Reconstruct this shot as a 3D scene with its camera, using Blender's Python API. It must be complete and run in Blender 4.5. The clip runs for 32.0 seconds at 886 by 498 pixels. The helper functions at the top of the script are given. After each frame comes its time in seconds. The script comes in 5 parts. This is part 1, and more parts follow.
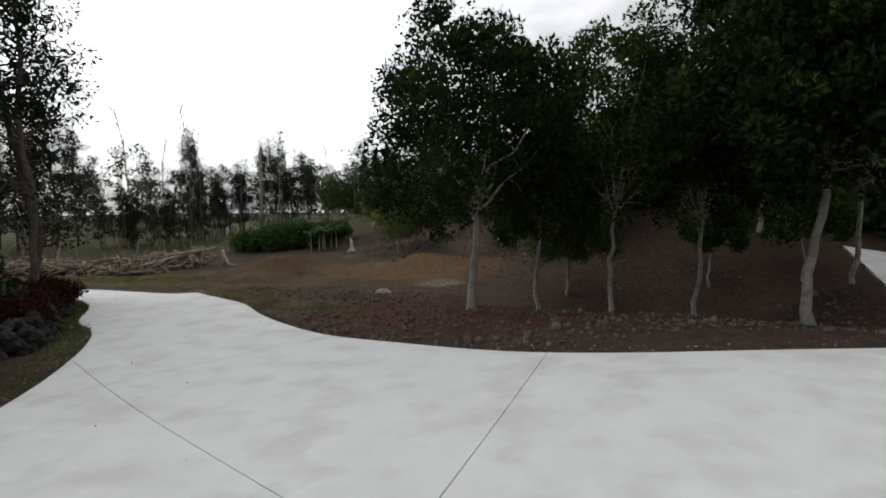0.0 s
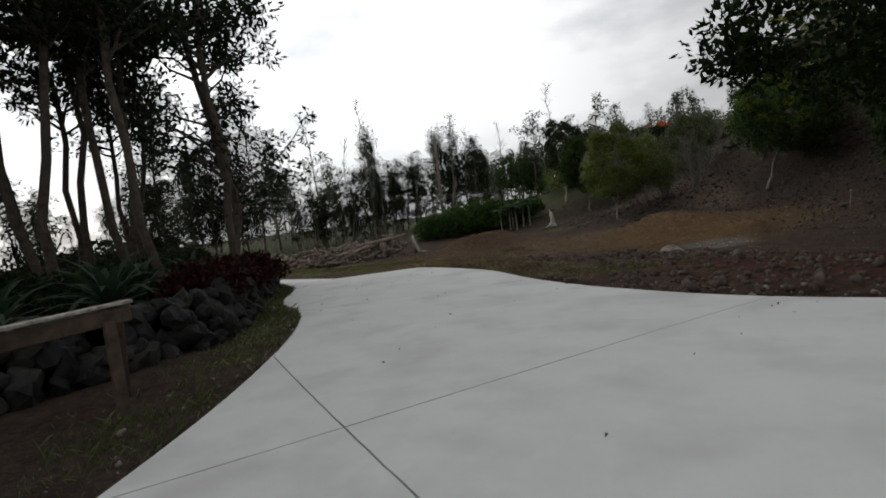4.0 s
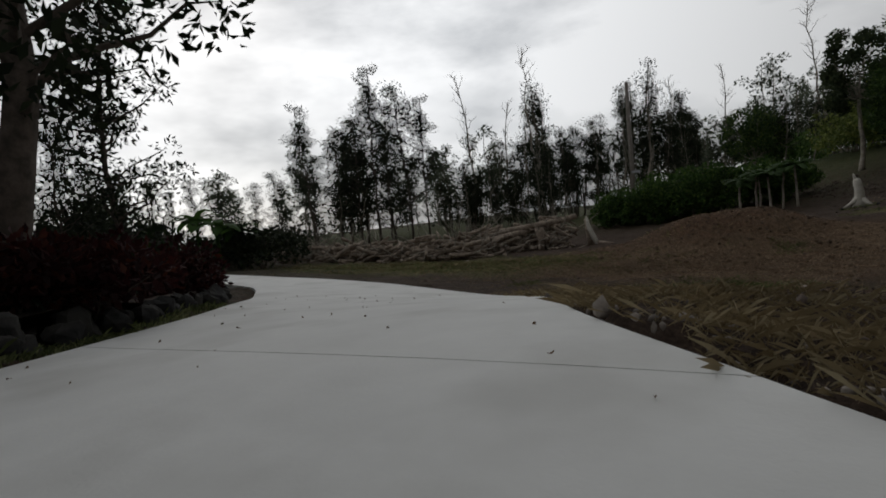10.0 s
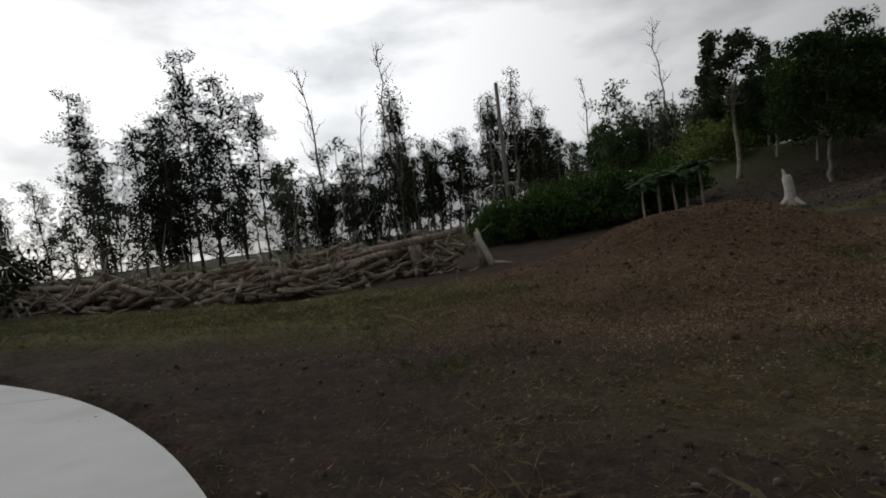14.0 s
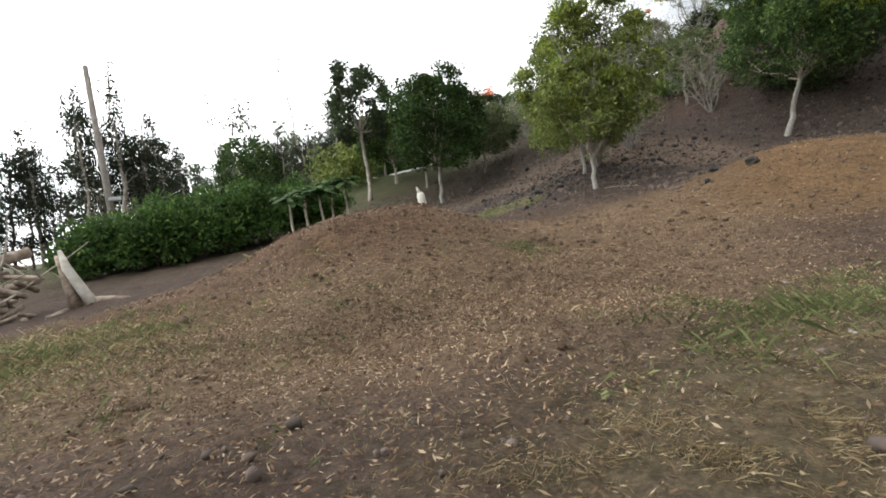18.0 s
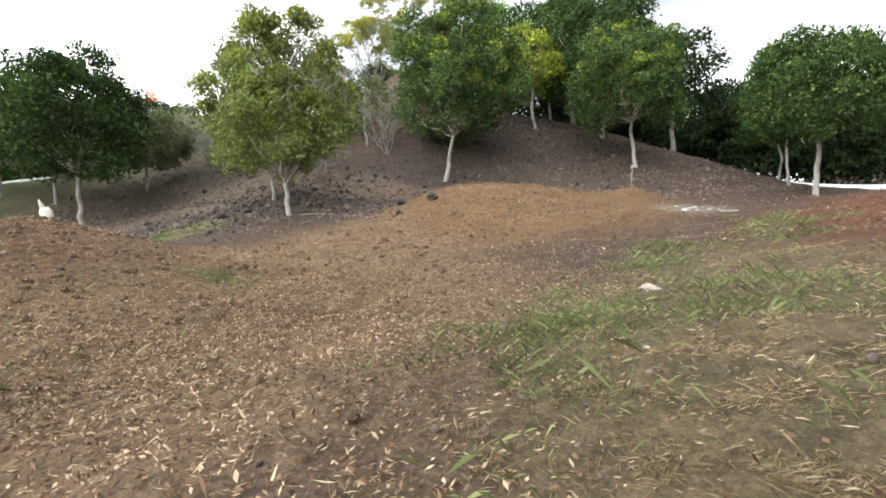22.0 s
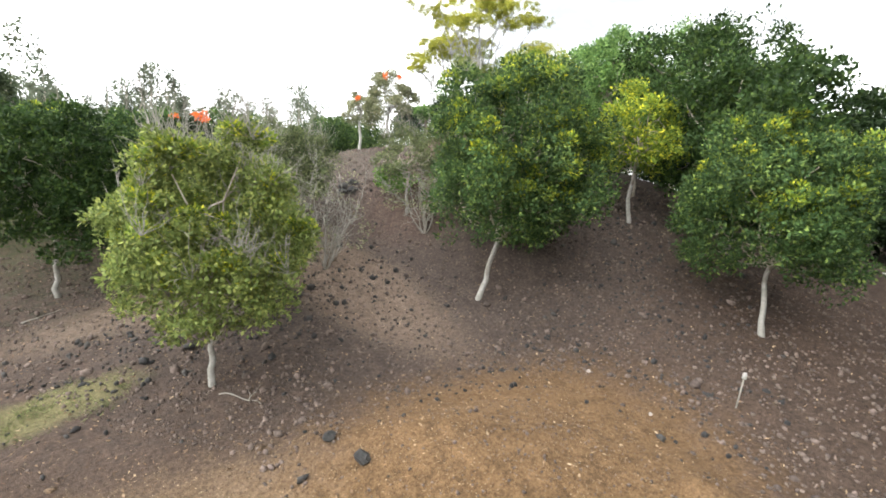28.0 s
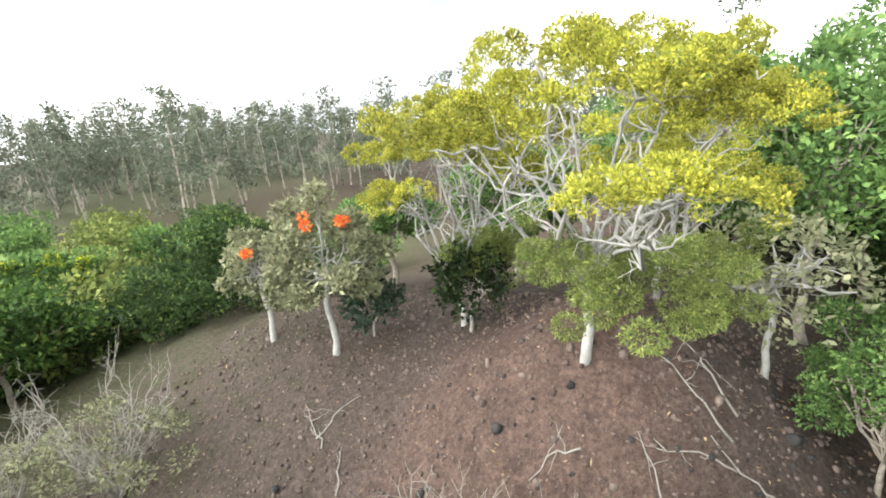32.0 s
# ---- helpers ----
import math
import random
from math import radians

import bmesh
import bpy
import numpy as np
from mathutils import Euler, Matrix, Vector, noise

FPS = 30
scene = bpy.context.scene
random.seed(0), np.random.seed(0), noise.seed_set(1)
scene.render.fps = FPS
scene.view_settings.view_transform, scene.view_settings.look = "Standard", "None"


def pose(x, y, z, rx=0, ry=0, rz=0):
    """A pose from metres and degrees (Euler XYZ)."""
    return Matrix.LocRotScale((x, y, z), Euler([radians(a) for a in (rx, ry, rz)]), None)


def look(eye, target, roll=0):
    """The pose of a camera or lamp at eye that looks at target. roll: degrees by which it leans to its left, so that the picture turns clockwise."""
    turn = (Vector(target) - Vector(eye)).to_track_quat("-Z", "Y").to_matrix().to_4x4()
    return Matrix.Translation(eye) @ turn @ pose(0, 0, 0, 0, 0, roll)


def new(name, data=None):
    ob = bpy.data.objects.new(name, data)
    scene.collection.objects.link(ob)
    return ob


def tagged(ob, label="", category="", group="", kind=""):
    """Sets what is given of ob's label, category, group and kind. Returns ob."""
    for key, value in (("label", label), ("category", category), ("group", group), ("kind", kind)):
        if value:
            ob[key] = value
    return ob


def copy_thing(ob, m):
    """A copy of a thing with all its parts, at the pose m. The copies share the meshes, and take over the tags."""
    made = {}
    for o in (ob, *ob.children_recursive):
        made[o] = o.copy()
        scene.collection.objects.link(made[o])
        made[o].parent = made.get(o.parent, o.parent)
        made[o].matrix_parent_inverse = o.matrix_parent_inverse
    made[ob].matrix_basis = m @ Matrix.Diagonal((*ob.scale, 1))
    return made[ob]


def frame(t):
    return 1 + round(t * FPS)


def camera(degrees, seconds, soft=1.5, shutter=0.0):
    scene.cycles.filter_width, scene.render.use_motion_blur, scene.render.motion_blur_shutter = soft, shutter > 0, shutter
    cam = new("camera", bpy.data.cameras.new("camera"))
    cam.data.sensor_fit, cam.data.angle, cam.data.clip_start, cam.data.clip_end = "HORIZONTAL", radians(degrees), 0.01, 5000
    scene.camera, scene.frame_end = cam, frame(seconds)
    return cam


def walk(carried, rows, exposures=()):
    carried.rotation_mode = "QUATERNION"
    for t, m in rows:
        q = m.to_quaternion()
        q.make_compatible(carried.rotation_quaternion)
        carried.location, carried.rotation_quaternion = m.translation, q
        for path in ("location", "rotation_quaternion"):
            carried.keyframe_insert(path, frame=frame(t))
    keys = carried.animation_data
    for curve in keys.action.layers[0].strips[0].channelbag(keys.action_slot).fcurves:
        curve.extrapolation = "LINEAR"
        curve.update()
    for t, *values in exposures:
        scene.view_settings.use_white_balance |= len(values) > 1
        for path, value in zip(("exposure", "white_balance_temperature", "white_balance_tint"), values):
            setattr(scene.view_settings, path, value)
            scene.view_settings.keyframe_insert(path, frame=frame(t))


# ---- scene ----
# camera and walk: seconds, eye, yaw (left is plus), pitch, lean to the right
cam = camera(86.0, 32.0, soft=1.8)
PATH = [
    (0, 0.00, 0.00, 1.60, -4.3, -6.4, -0.3),
    (0.5, -0.60, 0.89, 1.18, -1.5, -5.8, 2.5),
    (1, -1.14, 1.72, 0.94, 1.1, -5.2, 2.5),
    (1.5, -1.66, 2.47, 0.60, 4.2, -3.5, 1.6),
    (2, -2.17, 3.00, 0.42, 7.8, -4.9, 4.3),
    (2.5, -2.64, 3.50, 0.26, 9.7, -5.5, 4.5),
    (3, -3.09, 4.03, 0.04, 12.4, -6.0, 6.3),
    (3.5, -3.42, 4.66, -0.15, 14.0, -6.2, 7.9),
    (4, -3.61, 5.43, -0.25, 14.6, -5.9, 6.4),
    (4.5, -3.65, 6.13, -0.31, 17.3, -6.0, 4.1),
    (6.5, -4.31, 9.66, -0.61, 25.6, -5.6, 6.2),
    (7, -4.66, 10.73, -0.75, 28.7, -4.2, 5.9),
    (7.5, -5.00, 11.67, -0.85, 31.3, -3.9, 5.3),
    (8, -5.36, 12.60, -0.98, 33.2, -3.5, 5.5),
    (8.5, -5.70, 13.43, -1.16, 33.1, -1.8, 5.1),
    (9, -5.99, 14.05, -1.25, 35.3, -3.8, 7.4),
    (9.5, -6.27, 14.67, -1.32, 35.9, -5.1, 6.6),
    (10, -6.62, 15.33, -1.41, 35.7, -4.7, 6.1),
    (10.5, -6.97, 15.96, -1.50, 36.4, -4.6, 4.6),
    (11, -7.45, 16.61, -1.56, 36.4, -4.5, 5.6),
    (11.5, -7.96, 17.25, -1.59, 34.8, -5.0, 7.2),
    (12, -8.56, 18.00, -1.64, 32.3, -5.3, 7.5),
    (12.5, -9.11, 18.79, -1.69, 29.5, -4.4, 7.8),
    (13, -9.49, 19.61, -1.94, 26.2, -2.4, 6.9),
    (13.5, -9.67, 20.38, -1.99, 22.2, -2.6, 6.7),
    (15.5, -10.03, 21.93, -2.10, 5.7, -5.1, 6.1),
    (16, -10.09, 22.19, -2.17, -0.3, -5.2, 4.6),
    (16.5, -10.13, 22.49, -2.25, -6.8, -5.1, 3.7),
    (17, -10.20, 22.79, -2.31, -12.5, -4.5, 3.5),
    (17.5, -10.28, 23.08, -2.34, -18.9, -4.7, 4.7),
    (18, -10.39, 23.29, -2.40, -24.6, -5.1, 6.9),
    (18.5, -10.42, 23.47, -2.48, -29.8, -5.2, 4.3),
    (19, -10.44, 23.65, -2.52, -35.1, -5.7, 4.6),
    (19.5, -10.42, 23.82, -2.52, -42.4, -4.1, 5.4),
    (20, -10.40, 23.89, -2.53, -49.7, -3.7, 5.2),
    (20.5, -10.42, 23.84, -2.53, -54.2, -6.4, 5.2),
    (21, -10.36, 23.80, -2.48, -57.1, -7.9, -0.1),
    (21.5, -10.22, 23.98, -2.50, -60.3, -6.3, -0.2),
    (22, -10.07, 24.28, -2.53, -62.5, -4.8, 3.9),
    (22.5, -9.94, 24.53, -2.53, -63.2, -4.2, 5.3),
    (23, -9.81, 24.66, -2.49, -64.8, -4.5, 5.2),
    (23.5, -9.67, 24.70, -2.44, -64.9, -5.0, 3.3),
    (24, -9.53, 24.75, -2.39, -64.6, -5.6, 1.8),
    (24.5, -9.37, 24.84, -2.33, -64.0, -6.2, 4.1),
    (26.5, -7.22, 24.59, -0.62, -54.4, -7.7, 6.3),
    (27, -6.20, 24.37, 0.13, -51.1, -9.8, 2.5),
    (27.5, -5.21, 24.34, 1.05, -49.2, -8.4, -2.5),
    (28, -4.46, 24.56, 2.05, -48.9, -9.1, -3.8),
    (28.5, -3.89, 25.09, 2.92, -48.8, -14.3, -0.2),
    (29, -3.10, 26.02, 3.81, -47.7, -15.0, 1.8),
    (29.5, -2.08, 27.46, 4.73, -47.9, -16.3, 3.4),
    (30, -0.19, 29.94, 5.16, -47.9, -14.1, 1.6),
    (30.5, 0.76, 31.03, 5.82, -48.4, -15.7, 8.7),
    (31, 1.96, 32.29, 6.55, -49.3, -15.2, 5.8),
    (31.5, 3.27, 33.59, 7.25, -51.6, -15.5, 5.7),
    (32, 4.71, 34.98, 7.98, -56.7, -16.8, 4.4),
]


def aim(x, y, z, yaw, pitch, lean):
    a, p = radians(yaw), radians(pitch)
    eye = Vector((x, y, z))
    return look(eye, eye + Vector((-math.sin(a) * math.cos(p), math.cos(a) * math.cos(p), math.sin(p))), -lean)


EXPOSURES = [(0, -1.3), (2, -1.65), (4, -1.9), (6.5, -2.3), (9, -2.5), (12, -2.65), (13, -2.7), (13.5, -2.55), (15.5, -1.25), (16.5, -0.7), (18, 0.2), (19, 0.6), (21, 0.75), (24, 0.95), (26.5, 0.9), (28, 1.05), (30, 1.35), (32, 1.0)]
walk(cam, [(t, aim(*row)) for t, *row in PATH], EXPOSURES)

# ---- world and sun: a bright overcast sky, thin towards the west-north-west ----
SUN_AZ, SUN_EL = radians(-62), radians(28)
world = bpy.data.worlds.new("sky")
scene.world = world
world.use_nodes = True
wn, wl = world.node_tree.nodes, world.node_tree.links
wn.clear()
w_out = wn.new("ShaderNodeOutputWorld")
w_bg = wn.new("ShaderNodeBackground")
w_sky = wn.new("ShaderNodeTexSky")
w_sky.sky_type, w_sky.sun_disc = "NISHITA", False
w_sky.sun_elevation, w_sky.sun_rotation = SUN_EL, SUN_AZ
w_co = wn.new("ShaderNodeTexCoord")
w_map = wn.new("ShaderNodeMapping")
w_map.inputs["Scale"].default_value = (1.0, 1.0, 2.6)
w_n = wn.new("ShaderNodeTexNoise")
w_n.inputs["Scale"].default_value, w_n.inputs["Detail"].default_value, w_n.inputs["Roughness"].default_value = 1.7, 7.0, 0.55
w_r = wn.new("ShaderNodeValToRGB")
w_r.color_ramp.elements[0].position, w_r.color_ramp.elements[0].color = 0.34, (6.5, 7.0, 7.6, 1)
w_r.color_ramp.elements[1].position, w_r.color_ramp.elements[1].color = 0.60, (24.0, 24.2, 24.4, 1)
w_mix = wn.new("ShaderNodeMix")
w_mix.data_type = "RGBA"
w_mix.inputs[0].default_value = 0.86
wl.new(w_co.outputs["Generated"], w_map.inputs[0])
wl.new(w_map.outputs[0], w_n.inputs["Vector"])
wl.new(w_n.outputs["Fac"], w_r.inputs[0])
wl.new(w_sky.outputs[0], w_mix.inputs[6])
wl.new(w_r.outputs[0], w_mix.inputs[7])
sun_from = Vector((math.sin(SUN_AZ) * math.cos(SUN_EL), math.cos(SUN_AZ) * math.cos(SUN_EL), math.sin(SUN_EL)))
w_dot = wn.new("ShaderNodeVectorMath")
w_dot.operation = "DOT_PRODUCT"
w_dot.inputs[1].default_value = sun_from
w_glow = wn.new("ShaderNodeMapRange")
w_glow.inputs[1].default_value, w_glow.inputs[2].default_value = 0.1, 1.0
w_glow.inputs[3].default_value, w_glow.inputs[4].default_value = 0.9, 3.2
w_mul = wn.new("ShaderNodeVectorMath")
w_mul.operation = "SCALE"
wl.new(w_co.outputs["Generated"], w_dot.inputs[0])
wl.new(w_dot.outputs["Value"], w_glow.inputs[0])
wl.new(w_mix.outputs[2], w_mul.inputs[0])
wl.new(w_glow.outputs[0], w_mul.inputs["Scale"])
wl.new(w_mul.outputs[0], w_bg.inputs[0])
w_bg.inputs[1].default_value = 0.09
wl.new(w_bg.outputs[0], w_out.inputs[0])
sun = new("sun", bpy.data.lights.new("sun", "SUN"))
sun.data.energy, sun.data.angle, sun.data.color = 0.8, radians(14), (1.0, 0.95, 0.88)
sun.matrix_world = look(sun_from * 60, (0, 0, 0))


# ---- materials ----
def mat(name, c1, c2, scale=6.0, rough=0.85, bump=0.3, bscale=None, c3=None, s3=0.6, island=0.0, metal=0.0, dist=0.02, detail=6.0, spec=0.3):
    """Two tones mixed by fine noise, a third by broad noise, and relief."""
    m = bpy.data.materials.new(name)
    m.use_nodes = True
    n, l = m.node_tree.nodes, m.node_tree.links
    b = n["Principled BSDF"]
    b.inputs["Roughness"].default_value, b.inputs["Metallic"].default_value = rough, metal
    b.inputs["Specular IOR Level"].default_value = spec
    co = n.new("ShaderNodeTexCoord")
    nz = n.new("ShaderNodeTexNoise")
    nz.inputs["Scale"].default_value, nz.inputs["Detail"].default_value = scale, detail
    nz.inputs["Roughness"].default_value = 0.65
    l.new(co.outputs["Object"], nz.inputs["Vector"])
    rp = n.new("ShaderNodeValToRGB")
    rp.color_ramp.elements[0].position, rp.color_ramp.elements[0].color = 0.34, (*c1, 1)
    rp.color_ramp.elements[1].position, rp.color_ramp.elements[1].color = 0.66, (*c2, 1)
    l.new(nz.outputs["Fac"], rp.inputs[0])
    col = rp.outputs[0]
    if c3:
        n3 = n.new("ShaderNodeTexNoise")
        n3.inputs["Scale"].default_value, n3.inputs["Detail"].default_value = s3, 4.0
        l.new(co.outputs["Object"], n3.inputs["Vector"])
        r3 = n.new("ShaderNodeValToRGB")
        r3.color_ramp.elements[0].position, r3.color_ramp.elements[1].position = 0.48, 0.66
        l.new(n3.outputs["Fac"], r3.inputs[0])
        mx = n.new("ShaderNodeMix")
        mx.data_type = "RGBA"
        l.new(r3.outputs[0], mx.inputs[0])
        l.new(col, mx.inputs[6])
        mx.inputs[7].default_value = (*c3, 1)
        col = mx.outputs[2]
    if island:
        g = n.new("ShaderNodeNewGeometry")
        hs = n.new("ShaderNodeHueSaturation")
        mr = n.new("ShaderNodeMapRange")
        mr.inputs[3].default_value, mr.inputs[4].default_value = 1 - island, 1 + island
        l.new(g.outputs["Random Per Island"], mr.inputs[0])
        l.new(mr.outputs[0], hs.inputs["Value"])
        l.new(col, hs.inputs["Color"])
        col = hs.outputs[0]
    l.new(col, b.inputs["Base Color"])
    if bump:
        nb = n.new("ShaderNodeTexNoise")
        nb.inputs["Scale"].default_value, nb.inputs["Detail"].default_value = bscale or scale * 2, 6.0
        l.new(co.outputs["Object"], nb.inputs["Vector"])
        bp = n.new("ShaderNodeBump")
        bp.inputs["Strength"].default_value, bp.inputs["Distance"].default_value = bump, dist
        l.new(nb.outputs["Fac"], bp.inputs["Height"])
        l.new(bp.outputs[0], b.inputs["Normal"])
    return m


def leaf_mat(name, dark, mid, tip, tips=0.25, rough=0.65):
    """Leaves that differ one by one, thin enough to let some light through."""
    m = bpy.data.materials.new(name)
    m.use_nodes = True
    n, l = m.node_tree.nodes, m.node_tree.links
    b = n["Principled BSDF"]
    b.inputs["Roughness"].default_value = rough
    b.inputs["Specular IOR Level"].default_value = 0.14
    g = n.new("ShaderNodeNewGeometry")
    rp = n.new("ShaderNodeValToRGB")
    e = rp.color_ramp.elements
    e[0].position, e[0].color = 0.0, (*dark, 1)
    e[1].position, e[1].color = 1.0, (*tip, 1)
    q = e.new(1 - tips)
    q.color = (*mid, 1)
    l.new(g.outputs["Random Per Island"], rp.inputs[0])
    co = n.new("ShaderNodeTexCoord")
    nz = n.new("ShaderNodeTexNoise")
    nz.inputs["Scale"].default_value, nz.inputs["Detail"].default_value = 0.9, 3.0
    l.new(co.outputs["Object"], nz.inputs["Vector"])
    mr = n.new("ShaderNodeMapRange")
    mr.inputs[1].default_value, mr.inputs[2].default_value = 0.3, 0.7
    mr.inputs[3].default_value, mr.inputs[4].default_value = 0.65, 1.3
    l.new(nz.outputs["Fac"], mr.inputs[0])
    hs = n.new("ShaderNodeHueSaturation")
    l.new(mr.outputs[0], hs.inputs["Value"])
    l.new(rp.outputs[0], hs.inputs["Color"])
    l.new(hs.outputs[0], b.inputs["Base Color"])
    tr = n.new("ShaderNodeBsdfTranslucent")
    l.new(hs.outputs[0], tr.inputs[0])
    ms = n.new("ShaderNodeMixShader")
    ms.inputs[0].default_value = 0.3
    l.new(b.outputs[0], ms.inputs[1])
    l.new(tr.outputs[0], ms.inputs[2])
    l.new(ms.outputs[0], n["Material Output"].inputs[0])
    return m


M_CONC = mat("pale_concrete", (0.60, 0.60, 0.58), (0.66, 0.66, 0.64), 1.6, 0.8, 0.15, 70, c3=(0.535, 0.533, 0.51), s3=1.3, dist=0.006)
M_BARK_W = mat("pale_bark", (0.205, 0.192, 0.168), (0.310, 0.298, 0.268), 9, 0.9, 0.5, 22, c3=(0.143, 0.122, 0.097), s3=2.5)
M_BARK_G = mat("grey_bark", (0.22, 0.19, 0.15), (0.40, 0.36, 0.30), 9, 0.9, 0.5, 22, c3=(0.14, 0.12, 0.10), s3=2.0)
M_BARK_D = mat("dark_bark", (0.06, 0.05, 0.04), (0.14, 0.11, 0.09), 8, 0.9, 0.5, 20)
M_TWIG = mat("bleached_twigs", (0.166, 0.154, 0.131), (0.245, 0.230, 0.197), 8, 0.9, 0.2, 20)
M_LIMB = mat("silver_limb_bark", (0.221, 0.216, 0.192), (0.326, 0.317, 0.288), 8, 0.85, 0.3, 22)
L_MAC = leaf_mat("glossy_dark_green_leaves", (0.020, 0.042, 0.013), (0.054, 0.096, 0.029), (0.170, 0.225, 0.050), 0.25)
# Two darker copies of the orchard leaf, canopy shade put into the colour
L_MACD = leaf_mat("shade_toned_green_leaves", (0.006, 0.014, 0.004), (0.016, 0.031, 0.008), (0.039, 0.060, 0.013), 0.2)
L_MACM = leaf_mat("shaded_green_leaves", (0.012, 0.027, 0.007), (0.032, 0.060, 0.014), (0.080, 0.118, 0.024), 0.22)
L_EUCG = leaf_mat("grey_green_leaves", (0.026, 0.038, 0.018), (0.055, 0.075, 0.036), (0.105, 0.125, 0.055), 0.2)
L_EUCY = leaf_mat("dusty_olive_leaves", (0.060, 0.078, 0.034), (0.118, 0.142, 0.062), (0.200, 0.215, 0.095), 0.25)
L_MACY = leaf_mat("yellow_green_leaves", (0.065, 0.111, 0.018), (0.195, 0.260, 0.033), (0.572, 0.546, 0.039), 0.3)
# Backlit silhouette put into the colour: olive toned nearly black
L_EUC = leaf_mat("backlit_dark_olive_leaves", (0.011, 0.016, 0.008), (0.024, 0.033, 0.016), (0.048, 0.057, 0.027), 0.2)
# Distance haze mixed into the leaf colour, paler than the near trees
L_FAR = leaf_mat("haze_tinted_grey_green_leaves", (0.077, 0.093, 0.065), (0.131, 0.152, 0.103), (0.196, 0.207, 0.142), 0.2, 0.8)
L_HEDGE = leaf_mat("fresh_green_hedge_leaves", (0.024, 0.052, 0.014), (0.056, 0.112, 0.024), (0.128, 0.192, 0.040), 0.25)
L_GOLD = leaf_mat("golden_green_leaves", (0.130, 0.150, 0.026), (0.300, 0.310, 0.046), (0.520, 0.480, 0.066), 0.4)
L_OLIVE = leaf_mat("mossy_green_leaves", (0.080, 0.110, 0.030), (0.165, 0.205, 0.056), (0.285, 0.310, 0.085), 0.3)
L_FERN = leaf_mat("bright_feathery_leaves", (0.050, 0.101, 0.029), (0.121, 0.212, 0.060), (0.222, 0.321, 0.091), 0.3)
L_LIME = leaf_mat("lime_green_leaves", (0.047, 0.101, 0.016), (0.101, 0.203, 0.031), (0.187, 0.296, 0.055), 0.3)
L_ORANGE = leaf_mat("scarlet_orange_petals", (0.6, 0.09, 0.02), (0.8, 0.15, 0.03), (0.9, 0.28, 0.05), 0.4)
L_RED = leaf_mat("maroon_leaves", (0.016, 0.005, 0.005), (0.041, 0.010, 0.010), (0.077, 0.023, 0.013), 0.25)
L_AGAVE = leaf_mat("blue_green_blades", (0.022, 0.041, 0.026), (0.045, 0.075, 0.045), (0.075, 0.112, 0.060), 0.3)
L_DRY = leaf_mat("dusty_sparse_leaves", (0.12, 0.13, 0.07), (0.20, 0.21, 0.12), (0.32, 0.31, 0.18), 0.3)
L_STRAW = leaf_mat("dry_straw", (0.152, 0.112, 0.058), (0.257, 0.199, 0.112), (0.363, 0.304, 0.187), 0.3, 0.9)
L_GRASS = leaf_mat("green_grass_blades", (0.060, 0.074, 0.028), (0.125, 0.146, 0.058), (0.235, 0.245, 0.110), 0.3, 0.8)
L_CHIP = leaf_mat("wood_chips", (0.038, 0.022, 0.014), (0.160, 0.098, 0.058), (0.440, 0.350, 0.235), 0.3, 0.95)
L_LITTER = leaf_mat("fallen_leaves", (0.064, 0.046, 0.031), (0.180, 0.118, 0.072), (0.360, 0.270, 0.172), 0.3, 0.9)
M_ROCK = mat("dark_lava_stone", (0.011, 0.011, 0.010), (0.032, 0.030, 0.029), 7, 0.9, 0.6, 18, c3=(0.044, 0.041, 0.036), s3=1.6)
M_GRAVEL = mat("grey_brown_stone", (0.120, 0.098, 0.083), (0.255, 0.225, 0.195), 9, 0.9, 0.4, 30, island=0.45)
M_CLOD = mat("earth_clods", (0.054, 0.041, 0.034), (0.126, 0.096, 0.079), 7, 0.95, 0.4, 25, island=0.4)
M_CLUMP = mat("matted_chips", (0.028, 0.018, 0.011), (0.116, 0.076, 0.043), 26, 0.95, 0.8, 60, island=0.4)
M_PALE = mat("pale_chalky_stone", (0.220, 0.210, 0.194), (0.326, 0.315, 0.294), 6, 0.9, 0.4, 24)
M_LOG = mat("weathered_wood", (0.13, 0.095, 0.07), (0.34, 0.28, 0.22), 6, 0.9, 0.5, 26, island=0.3)
M_CUT = mat("cut_wood_end", (0.36, 0.27, 0.18), (0.52, 0.42, 0.30), 12, 0.9, 0.3, 30)
M_STUMP = mat("bleached_stump_wood", (0.352, 0.320, 0.262), (0.525, 0.505, 0.448), 5, 0.85, 0.4, 20)
M_POLE = mat("grey_pole_wood", (0.17, 0.15, 0.13), (0.28, 0.25, 0.22), 5, 0.9, 0.3, 20)
M_RAIL = mat("weathered_dark_timber", (0.05, 0.035, 0.026), (0.13, 0.09, 0.065), 6, 0.9, 0.4, 24)
M_RAILT = mat("flaking_pale_timber_top", (0.20, 0.17, 0.14), (0.55, 0.52, 0.47), 14, 0.9, 0.3, 30)
M_METAL = mat("dull_metal", (0.30, 0.31, 0.32), (0.42, 0.43, 0.44), 5, 0.5, 0.05, 30, metal=0.6)


